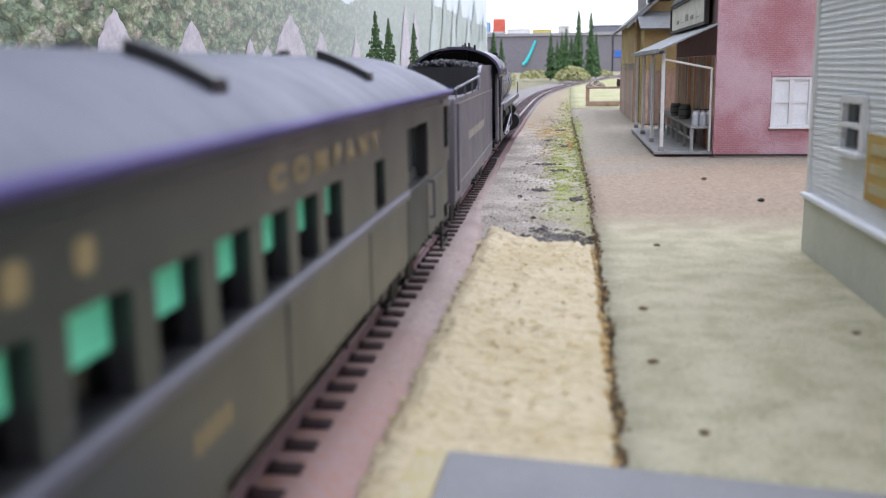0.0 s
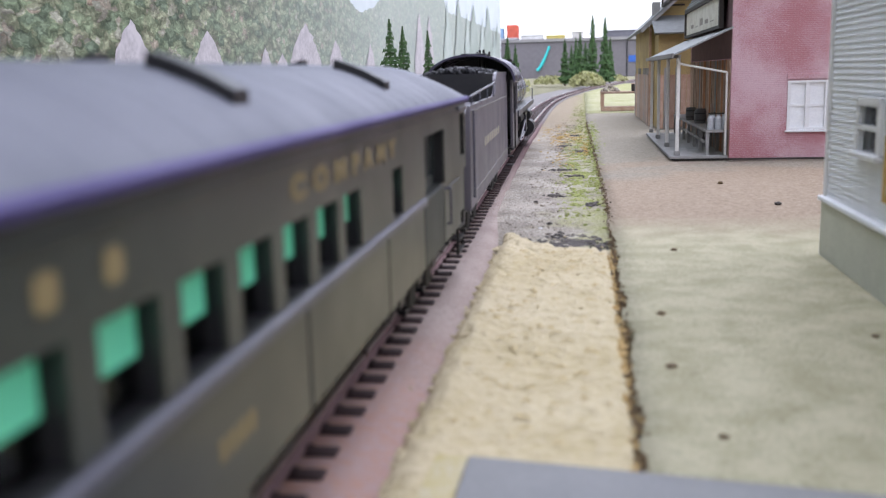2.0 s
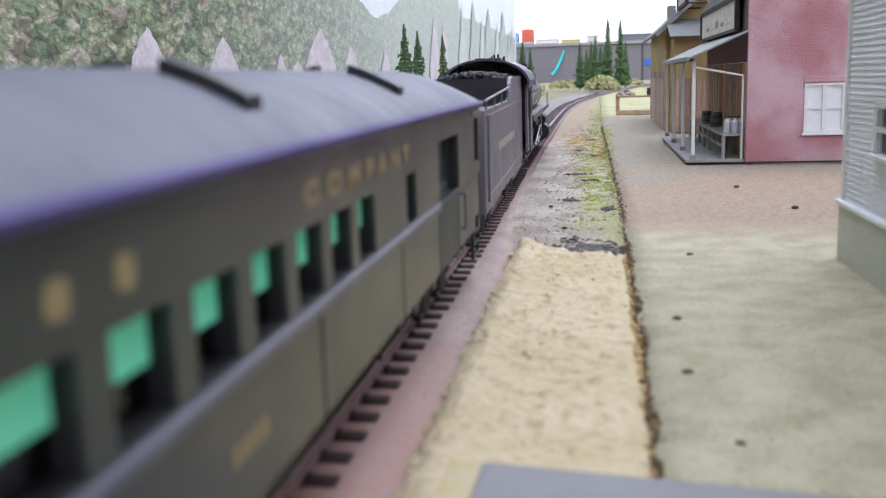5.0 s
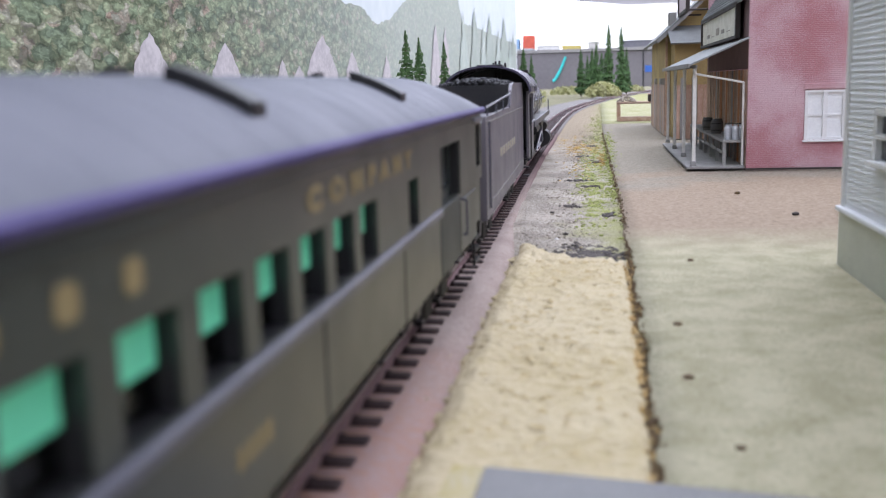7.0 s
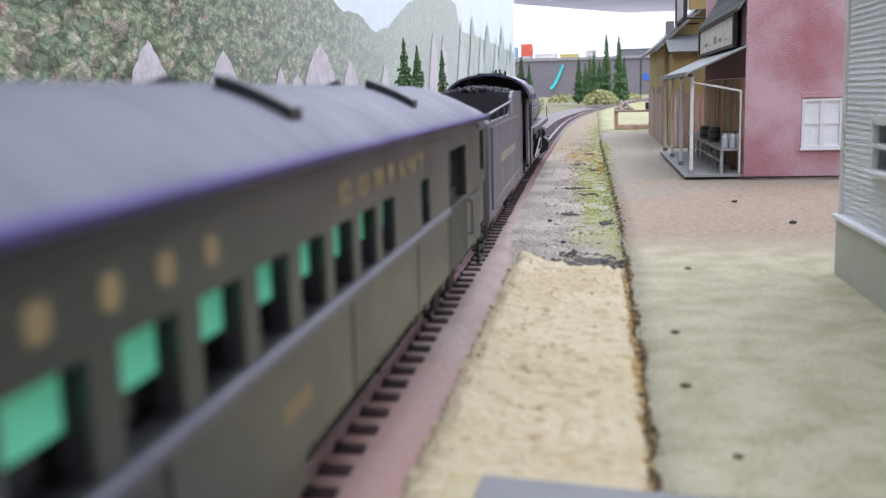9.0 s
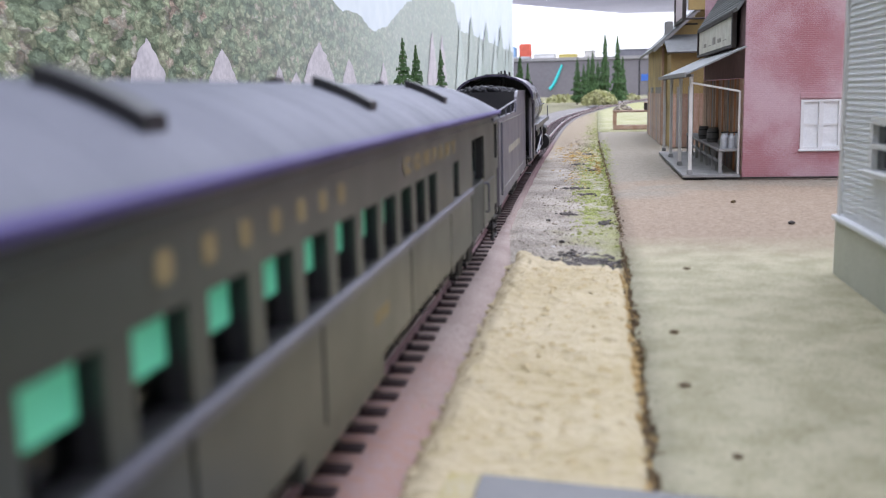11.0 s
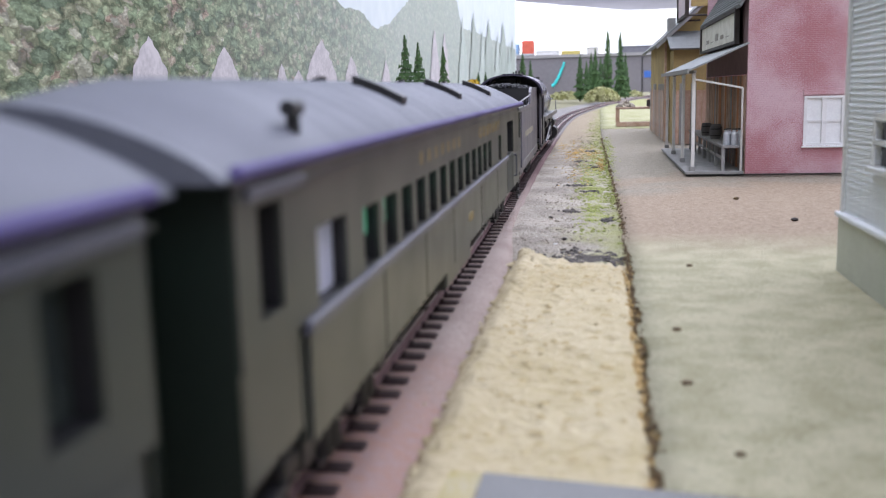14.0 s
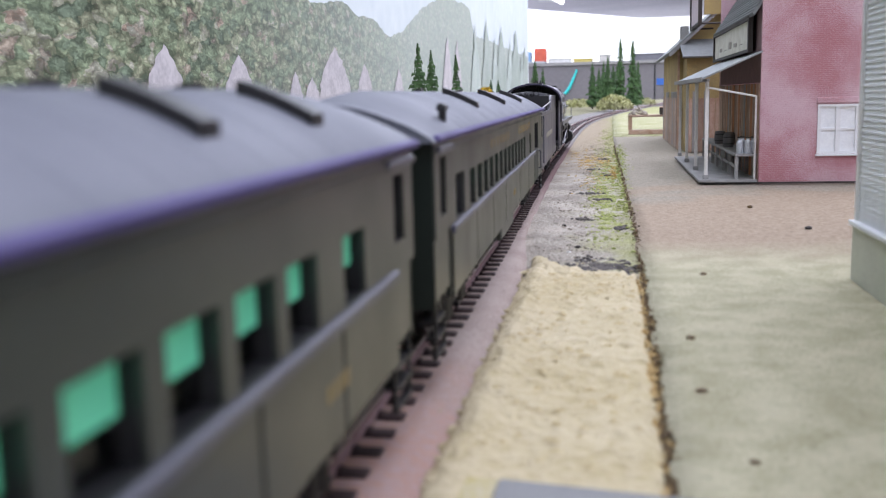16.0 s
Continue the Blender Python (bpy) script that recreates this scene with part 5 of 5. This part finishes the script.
bm = rod(B(), (0.0535, YS + 0.003, 0.0538), (0.0795, YS + 0.003, 0.0485), 0.0006, seg=8)
rod(bm, (0.0535, YS + 0.003, 0.0538), (0.0525, YS + 0.003, 0.0566), 0.0006, seg=8)
rod(bm, (0.0795, YS + 0.003, 0.0487), (0.0795, YS + 0.003, 0.0024), 0.0006, seg=8)
part("downpipe", bm, WHITEWOOD, store, "off-white rainwater pipe")
# sign board over the porch roof
sg = new("sign_board")
sg.parent = store
tagged(sg, "dark framed cream sign board above the porch")
y0, y1, z0, z1 = YS + 0.026, YS + 0.212, 0.0752, 0.0915
part("sign_face", box(B(), 0.0782, 0.0790, y0, y1, z0, z1), SIGNFACE, sg)
bm = B()
box(bm, 0.0770, 0.0796, y0 - 0.004, y1 + 0.004, z1, z1 + 0.0022)
box(bm, 0.0770, 0.0796, y0 - 0.004, y1 + 0.004, z0 - 0.0018, z0)
box(bm, 0.0770, 0.0796, y0 - 0.004, y0, z0, z1)
box(bm, 0.0770, 0.0796, y1, y1 + 0.004, z0, z1)
part("sign_frame", bm, DARKFRAME, sg)
for k in range(5):
    part("sign_bar", box(B(), 0.0780, 0.0783, y0 + 0.03 + 0.027 * k, y0 + 0.045 + 0.027 * k, z0 + 0.004, z0 + 0.0045 + 0.002 * (k % 3)), mat("faded_sign_paint", (0.36, 0.32, 0.27), None, 0.9, 0, 1500, 200), sg)
# baggage bench with cans and barrels
bench = thing("porch_bench", "long grey wooden goods bench on the porch", "bench")
part("bench_top", box(B(), 0.0690, 0.0808, YS + 0.004, YS + 0.205, 0.0150, 0.0165, 0.0002), GREYWOOD, bench)
for k in range(7):
    yy = YS + 0.0055 + k * 0.0325
    for xx in (0.0700, 0.0798):
        part("leg", box(B(), xx - 0.0009, xx + 0.0009, yy - 0.0009, yy + 0.0009, 0.0022, 0.0150), GREYWOOD, bench)
part("rail", box(B(), 0.0696, 0.0702, YS + 0.006, YS + 0.203, 0.0085, 0.0100), GREYWOOD, bench)


def milk_can(x, y, z):
    can = thing("milk_can", "small galvanised milk can standing on the bench", "milk can", pose(x, y, z), "milk cans on the bench")
    bm = rod(B(), (0, 0, 0), (0, 0, 0.0062), 0.0019, seg=14)
    rod(bm, (0, 0, 0.0062), (0, 0, 0.0076), 0.0019, 0.0012, 14)
    rod(bm, (0, 0, 0.0076), (0, 0, 0.0086), 0.0012, seg=14)
    part("body", bm, CAN, can)
    bm = rod(B(), (0, 0, 0.0086), (0, 0, 0.0093), 0.0016, 0.0014, 14)
    part("lid", bm, DARKFRAME, can)
    return can


first = milk_can(0.0722, YS + 0.010, 0.0165)
for x, y in ((0.0764, 0.009), (0.0800 - 0.0002, 0.012), (0.0744, 0.016)):
    copy_thing(first, pose(x, YS + y, 0.0165))


def barrel(x, y, z, r=0.0036, h=0.0085):
    bm, rings = B(), []
    for k in range(7):
        ra = r * (0.82 + 0.18 * math.sin(math.pi * k / 6))
        rings.append([bm.verts.new((ra * math.cos(6.2832 * i / 14), ra * math.sin(6.2832 * i / 14), h * k / 6)) for i in range(14)])
    for lo, hi in zip(rings, rings[1:]):
        for i in range(14):
            bm.faces.new((lo[i], lo[(i + 1) % 14], hi[(i + 1) % 14], hi[i]))
    bm.faces.new(rings[0][::-1])
    bm.faces.new(rings[-1])
    ob = thing("barrel", "dark wooden barrel standing on the bench", "barrel", pose(x, y, z), "barrels on the bench")
    part("staves", bm, mat("dark_grey_stave", (0.10, 0.10, 0.105), (0.15, 0.145, 0.145), 0.8, 0, 1500, 200), ob)
    bm = rod(B(), (0, 0, h * 0.22), (0, 0, h * 0.30), r * 0.97, seg=14)
    rod(bm, (0, 0, h * 0.70), (0, 0, h * 0.78), r * 0.97, seg=14)
    part("hoop", bm, BLACK, ob)
    return ob


bar = barrel(0.0735, YS + 0.075, 0.0165)
copy_thing(bar, pose(0.0765, YS + 0.095, 0.0165))
copy_thing(bar, pose(0.0728, YS + 0.118, 0.0165))

# ---- ochre house behind ----
house = thing("ochre_house", "ochre yellow gabled house with grey roofs", "house")
YO = 0.905
pts = [(0.0600, 0.0), (0.2150, 0.0), (0.2150, 0.120), (0.1480, 0.168), (0.0600, 0.0900)]
part("gable_wall", prism(B(), pts, "y", YO, YO + 0.004), OCHREWALL, house, "ochre yellow gable wall")
part("side_wall", box(B(), 0.0600, 0.0630, YO + 0.004, YO + 0.24, 0.0, 0.0895), OCHREWALL, house)
part("roof_slope", prism(B(), [(0.0520, 0.0845), (0.1480, 0.1705), (0.1480, 0.1735), (0.0505, 0.0865)], "y", YO - 0.016, YO + 0.26), SHINGLE, house, "grey roof slope")
part("barge_board", prism(B(), [(0.0515, 0.0825), (0.1480, 0.1690), (0.1480, 0.1712), (0.0505, 0.0848)], "y", YO - 0.018, YO - 0.0161), GREYWOOD, house)
part("shed_roof", prism(B(), [(YO - 0.055, 0.0800), (YO - 0.0004, 0.0965), (YO - 0.0004, 0.0980), (YO - 0.056, 0.0812)], "x", 0.0600, 0.115), SHINGLE, house, "small grey lean-to roof")
part("lean_to", box(B(), 0.0640, 0.112, YO - 0.046, YO - 0.0004, 0.0, 0.0800), OCHREWALL, house, "ochre lean-to with brown lower boards")
rnd = random.Random(31)
me = [mesh_of("plank", box(B(), 0, 0.0044, -0.0009, 0.0, 0.0, h), m) for h, m in ((0.046, BROWNWOOD), (0.052, GREYWOOD), (0.049, RUSTWOOD))]
for k in range(9):
    piece("plank", me[rnd.choice((0, 0, 0, 1, 2))], house, pose(0.0642 + 0.0048 * k, YO - 0.0461, 0.0))
for k in range(48):
    piece("plank", me[rnd.choice((0, 0, 1))], house, pose(0.0599, YO + 0.004 + 0.0048 * (k + 1), 0.0, 0, 0, -90))
part("corner_post", box(B(), 0.0592, 0.0612, YO - 0.0008, YO + 0.001, 0.0, 0.088), BROWNWOOD, house)
part("chimney", box(B(), 0.0640, 0.0710, YO + 0.03, YO + 0.045, 0.088, 0.112, 0.0004), GREYWOOD, house, "short grey chimney")
part("upper_storey", box(B(), 0.0800, 0.1200, YO - 0.02, YO - 0.0165, 0.118, 0.160), OCHREWALL, house)
sg = new("sign_board")
sg.parent = house
tagged(sg, "dark framed pale sign board on the roof edge")
part("sign_face", box(B(), 0.0712, 0.0722, YO - 0.075, YO + 0.005, 0.1080, 0.1330), mat("pale_pink_sign", (0.62, 0.52, 0.56), (0.54, 0.46, 0.50), 0.7, 0, 1200, 120), sg)
bm = B()
box(bm, 0.0700, 0.0730, YO - 0.079, YO + 0.009, 0.1330, 0.1356)
box(bm, 0.0700, 0.0730, YO - 0.079, YO + 0.009, 0.1055, 0.1080)
box(bm, 0.0700, 0.0730, YO - 0.079, YO - 0.075, 0.1080, 0.1330)
box(bm, 0.0700, 0.0730, YO + 0.005, YO + 0.009, 0.1080, 0.1330)
for yy in (YO - 0.07, YO):
    rod(bm, (0.0730, yy, 0.107), (0.0900, yy, 0.107), 0.0008, seg=6)
part("sign_frame", bm, DARKFRAME, sg)

# ---- pale clapboard house ----
XH, YH = 0.0662, 0.2745
clap = thing("clapboard_house", "pale blue-grey clapboard house on a sage green foundation", "house")
part("foundation", box(B(), XH - 0.0012, 0.26, 0.02, YH + 0.0012, -0.0004, 0.0148, 0.0003), GREENBASE, clap, "sage green foundation wall")
part("water_table", box(B(), XH - 0.0020, 0.26, 0.02, YH + 0.0020, 0.0149, 0.0162, 0.0002), CLAP, clap)
hy0, hy1, hz0, hz1 = 0.2270, 0.2440, 0.0312, 0.0425
bm = B()
pierced(bm, "x", XH + 0.0004, XH + 0.003, 0.02, YH, 0.0162, 0.110, [(hy0, hy1, hz0, hz1)])
box(bm, XH + 0.003, 0.26, YH - 0.003, YH, 0.0162, 0.110)
part("wall_core", bm, CLAP, clap)
board = prism(B(), [(XH - 0.00042, 0.0), (XH - 0.0003, -0.00005), (XH + 0.0003, 0.0), (XH + 0.0003, 0.00148), (XH + 0.0001, 0.00150)], "y", 0.0, 1.0)
board_me = mesh_of("clapboard", board, CLAP)
z = 0.0163
while z < 0.108:
    spans = [(0.021, YH - 0.0012)] if z > hz1 or z + 0.0015 < hz0 else [(0.021, hy0 - 0.0004), (hy1 + 0.0004, YH - 0.0012)]
    for a, b in spans:
        ob = piece("clapboard", board_me, clap, Matrix.Translation((0, a, z)) @ Matrix.Diagonal((1, b - a, 1, 1)))
    z += 0.0015
part("corner_board", box(B(), XH - 0.0009, XH + 0.0012, YH - 0.0012, YH + 0.0009, 0.0162, 0.110, 0.0002), PAINTWHITE, clap, "pale corner board")
part("roof", prism(B(), [(XH - 0.008, 0.1060), (0.165, 0.165), (0.165, 0.169), (XH - 0.008, 0.1100)], "y", 0.01, YH + 0.01), SHINGLE, clap, "grey roof")
win = new("window")
win.parent = clap
bm = B()
for a, b, c, d in ((hy0 - 0.0012, hy0 + 0.0012, hz0, hz1), (hy1 - 0.0012, hy1 + 0.0012, hz0, hz1), (hy0, hy1, hz1 - 0.0006, hz1 + 0.0014), (hy0 + 0.001, hy1 - 0.001, (hz0 + hz1) / 2 - 0.0005, (hz0 + hz1) / 2 + 0.0005)):
    box(bm, XH - 0.0014, XH + 0.0008, a, b, c, d)
part("window_frame", bm, PAINTWHITE, win, "white window frame with a cap")
part("window_sill", box(B(), XH - 0.0026, XH + 0.0006, hy0 - 0.0022, hy1 + 0.0022, hz0 - 0.0014, hz0 - 0.0001, 0.0002), PAINTWHITE, win)
for c, d in ((hz0, (hz0 + hz1) / 2 - 0.0005), ((hz0 + hz1) / 2 + 0.0005, hz1 - 0.0006)):
    part("pane", box(B(), XH + 0.0001, XH + 0.0004, hy0 + 0.001, hy1 - 0.001, c, d), DARKGLASS, win)
poster = thing("wall_poster", "weathered orange and yellow poster on the clapboard wall", "poster")
part("sheet", box(B(), XH - 0.0011, XH - 0.0007, 0.200, 0.2225, 0.0215, 0.0360), mat("orange_poster_paper", (0.50, 0.27, 0.06), (0.42, 0.33, 0.12), 0.8, 0, 1200, 200, 0.9, 0.1), poster)
for k in range(3):
    part("print_bar", box(B(), XH - 0.0013, XH - 0.0011, 0.203, 0.2195, 0.0235 + 0.0042 * k, 0.0255 + 0.0042 * k), YELLOW, poster)

# ---- loading platform beside the track ----
lp = thing("loading_platform", "dark wooden open-framed loading platform on the grass", "platform")
YL = 1.245
part("base_sill", box(B(), 0.0225, 0.0760, YL, YL + 0.03, 0.0, 0.0050, 0.0004), BROWNWOOD, lp)
part("deck", box(B(), 0.0220, 0.0770, YL - 0.002, YL + 0.032, 0.0215, 0.0240, 0.0004), BROWNWOOD, lp)
for xx in (0.0245, 0.0735):
    for yy in (YL + 0.002, YL + 0.028):
        part("post", box(B(), xx - 0.0022, xx + 0.0022, yy - 0.0018, yy + 0.0018, 0.005, 0.0215), BROWNWOOD, lp)


def rock_heap(name, label, x, y, z, n, rad, size, material, seed):
    r = random.Random(seed)
    bm = B()
    for _ in range(n):
        a, d = r.random() * 6.28, rad * math.sqrt(r.random())
        h = z + max(0, (1 - d / rad)) * rad * 0.8
        bmesh.ops.create_icosphere(bm, subdivisions=1, radius=size * r.uniform(0.6, 1.2), matrix=Matrix.Translation((x + d * math.cos(a), y + d * math.sin(a) * 0.7, h)) @ Euler((r.random() * 3, r.random() * 3, 0)).to_matrix().to_4x4() @ Matrix.Diagonal((1, 0.8, 0.6, 1)))
    return solo(name, bm, material, label, "heap", kind="stuff")


rock_heap("stone_heap", "grey heap of stones on the loading platform", 0.0345, YL + 0.015, 0.0250, 60, 0.011, 0.0024, GRAVEL, 2)
bm = box(B(), 0.0610, 0.0700, YL + 0.006, YL + 0.020, 0.0240, 0.0330, 0.0008)
crate = thing("crate", "dark wooden crate on the loading platform", "crate")
part("body", bm, DARKFRAME, crate)
part("lid", box(B(), 0.0605, 0.0705, YL + 0.0055, YL + 0.0205, 0.0330, 0.0338, 0.0002), BROWNWOOD, crate)

# ---- trees ----


def conifer(x, y, z, h, w, seed, label="small dark green model conifer with drooping boughs", material=None):
    r = random.Random(seed)
    tree = thing("conifer", label, "tree", pose(x, y, z), "model conifers")
    part("trunk", rod(B(), (0, 0, -0.002), (0, 0, h * 0.97), h * 0.018, h * 0.004, 7), BARK, tree)
    verts, faces = [], []
    tiers = 26
    for k in range(tiers):
        f = k / (tiers - 1)
        zc = h * (0.06 + 0.92 * f)
        rad = w * (1 - f) ** 0.85 * r.uniform(0.55, 1.15) + w * 0.07
        boughs = int(15 - 6 * f)
        for b in range(boughs):
            a = 6.283 * b / boughs + r.random() * 0.7
            rr = rad * r.uniform(0.7, 1.15)
            for sprig in range(4):
                s0, s1 = rr * (sprig / 4.0), rr * (sprig / 4.0 + 0.42)
                aa = a + r.uniform(-0.25, 0.25)
                wd = rr * 0.30 * r.uniform(0.7, 1.3)
                droop = -h * 0.025 * (s1 / max(rad, 1e-6))
                c, s = math.cos(aa), math.sin(aa)
                i = len(verts)
                verts += [(c * s0, s * s0, zc), (c * (s0 + s1) / 2 - s * wd, s * (s0 + s1) / 2 + c * wd, zc + droop * 0.5 + r.uniform(-1, 1) * h * 0.006), (c * s1, s * s1, zc + droop), (c * (s0 + s1) / 2 + s * wd, s * (s0 + s1) / 2 - c * wd, zc + droop * 0.5 - r.uniform(0, 1) * h * 0.012), (c * (s0 + s1) / 2, s * (s0 + s1) / 2, zc + h * 0.014)]
                faces += [(i, i + 1, i + 4), (i + 1, i + 2, i + 4), (i + 2, i + 3, i + 4), (i + 3, i, i + 4), (i, i + 3, i + 2, i + 1)]
    me = bpy.data.meshes.new("crown")
    me.from_pydata(verts, [], faces)
    me.materials.append(material or NEEDLE)
    piece("crown", me, tree)
    return tree


for k, (x, y, zb, zt, w) in enumerate(((-0.2, 1.01, 0.0, 0.110, 0.0125), (-0.2, 1.085, 0.0, 0.106, 0.0115), (-0.2, 1.265, 0.0, 0.108, 0.0110), (-0.2, 1.64, 0.0, 0.080, 0.010), (-0.2, 1.75, 0.0, 0.082, 0.010), (-0.2, 2.62, 0.01, 0.146, 0.016), (-0.19, 2.78, 0.01, 0.130, 0.014))):
    conifer(x, y, zb - 0.006, zt - zb + 0.006, w * 1.25, 100 + k)
for k, (px, y, zt, w) in enumerate(((-31, 3.1, 0.150, 0.020), (-20, 3.25, 0.135, 0.018), (-5, 3.0, 0.165, 0.020), (4, 3.3, 0.145, 0.020), (16, 3.05, 0.222, 0.022), (37, 3.2, 0.222, 0.022), (46, 3.4, 0.160, 0.020), (-12, 3.4, 0.165, 0.018))):
    conifer(px * y / 1700, y, 0.006, zt - 0.006, w, 200 + k, "tall slender dark green model conifer on a mound")


def bush(x, y, z, rx, rz, n, material, label, seed, size=0.004):
    r = random.Random(seed)
    verts, faces = [], []
    for _ in range(n):
        a, b, d = r.random() * 6.283, math.asin(r.random()), r.random() ** 0.33
        cx, cy, cz = rx * d * math.cos(a) * math.cos(b), rx * d * math.sin(a) * math.cos(b), rz * d * math.sin(b)
        i = len(verts)
        s = size * r.uniform(0.5, 1.2)
        q = Euler((r.random() * 6, r.random() * 6, r.random() * 6))
        for p in ((-s, 0, 0), (0, s * 0.6, 0.2 * s), (s, 0, 0), (0, -s * 0.6, -0.2 * s)):
            v = Vector(p)
            v.rotate(q)
            verts.append((cx + v.x, cy + v.y, cz + v.z))
        faces += [(i, i + 1, i + 2, i + 3)]
    me = bpy.data.meshes.new("bush")
    me.from_pydata(verts, [], faces)
    me.materials.append(material)
    ob = tagged(new("bush", me), label, "bush", "scenery bushes")
    ob.matrix_basis = pose(x, y, z)
    return ob


bush(-0.2, 1.56, 0.045, 0.016, 0.022, 900, YBUSH, "golden yellow autumn bush by the backdrop", 1, 0.003)
for k, (x, y, z, rx, rz, n) in enumerate(((0.010, 2.95, 0.006, 0.055, 0.042, 1100), (-0.11, 3.3, 0.010, 0.06, 0.026, 500), (-0.20, 2.9, 0.006, 0.05, 0.028, 450), (-0.17, 2.5, 0.001, 0.035, 0.018, 300), (0.11, 3.5, 0.012, 0.05, 0.022, 350), (-0.26, 2.2, 0.0, 0.05, 0.03, 300), (-0.05, 3.7, 0.014, 0.06, 0.022, 350))):
    bush(x, y, z, rx, rz, n, GBUSH, "low olive scrub mound beside the track", 40 + k, 0.006)

# ---- small stones and lumps on the ground ----
for k, (x, y, r, m) in enumerate(((0.0738, 0.379, 0.0014, DARKFRAME), (-0.0118, 0.346, 0.0011, DARKFRAME), (-0.0195, 0.405, 0.0010, DARKFRAME), (0.0262, 0.281, 0.0010, SANDEDGE), (0.0168, 0.206, 0.0010, SANDEDGE), (0.0156, 0.168, 0.0011, SANDEDGE), (0.062, 0.45, 0.0012, SANDEDGE), (0.1, 0.37, 0.0012, SANDEDGE), (-0.005, 0.30, 0.0012, GRAVEL), (-0.0145, 0.335, 0.0009, WHITEWOOD), (0.056, 0.19, 0.0008, SANDEDGE), (0.02, 0.135, 0.0008, SANDEDGE))):
    r2 = random.Random(k)
    bm = B()
    bmesh.ops.create_icosphere(bm, subdivisions=2, radius=r)
    for v in bm.verts:
        v.co *= 1 + 0.3 * fuzz(v.co * 1500 + Vector((k, 0, 0)))
        v.co.z *= 0.55
    ob = solo("stone", bm, m, "small loose stone lying on the ground", "stone", "loose stones", m=pose(x, y, (-0.0002 if x > 0.009 else -0.0026), 0, 0, r2.random() * 360))
for k, (x, y, w, d) in enumerate(((-0.012, 0.535, 0.010, 0.012), (-0.004, 0.505, 0.006, 0.010), (-0.0125, 0.425, 0.005, 0.010), (-0.013, 0.71, 0.006, 0.012), (0.004, 0.395, 0.004, 0.010), (0.0, 0.66, 0.006, 0.012), (-0.006, 0.82, 0.006, 0.014))):
    clump_field("dead_wood", SOOT, [(x, y, w * 0.35, d * 0.3, 40, -0.0024)], 0.0010, "dark scrap of bark in the gravel", "bark", 60 + k, 0.5)

# ---- motion ----
TRAVEL = [(0.0, 0.0), (6.5, 0.0), (7.5, 0.0), (8.0, 0.0007), (8.5, 0.0036), (9.0, 0.0137), (9.5, 0.0227), (10.0, 0.0325), (10.5, 0.0432), (11.0, 0.0545), (11.5, 0.0656), (12.0, 0.0841), (12.5, 0.1022), (13.0, 0.1193), (13.5, 0.1388), (14.0, 0.1586), (14.5, 0.1778), (15.0, 0.1977), (15.5, 0.2178), (16.0, 0.2415)]


def travelled(t):
    return float(np.interp(t, [a for a, _ in TRAVEL], [b for _, b in TRAVEL]))


def on_track(centre, half, s):
    a, b = centre + s - half, centre + s + half
    xa, xb = track_x(a), track_x(b)
    return pose((xa + xb) / 2, centre + s, 0, 0, 0, -math.degrees(math.atan2(xb - xa, b - a)))


def motions():
    for ob, centre, half in ((combine, C1, 0.116), (day, C2, 0.116), (tender, CT, 0.05), (loco, CLO, 0.05)):
        walk(ob, [(t, on_track(centre, half, s)) for t, s in TRAVEL])
    times = [0.0, 7.5] + [7.7 + 0.1 * k for k in range(84)]
    for w, y, z, r in WHEELS:
        walk(w, [(t, pose(0, y, z, -math.degrees(travelled(t) / r), 0, 0)) for t in times])


motions()
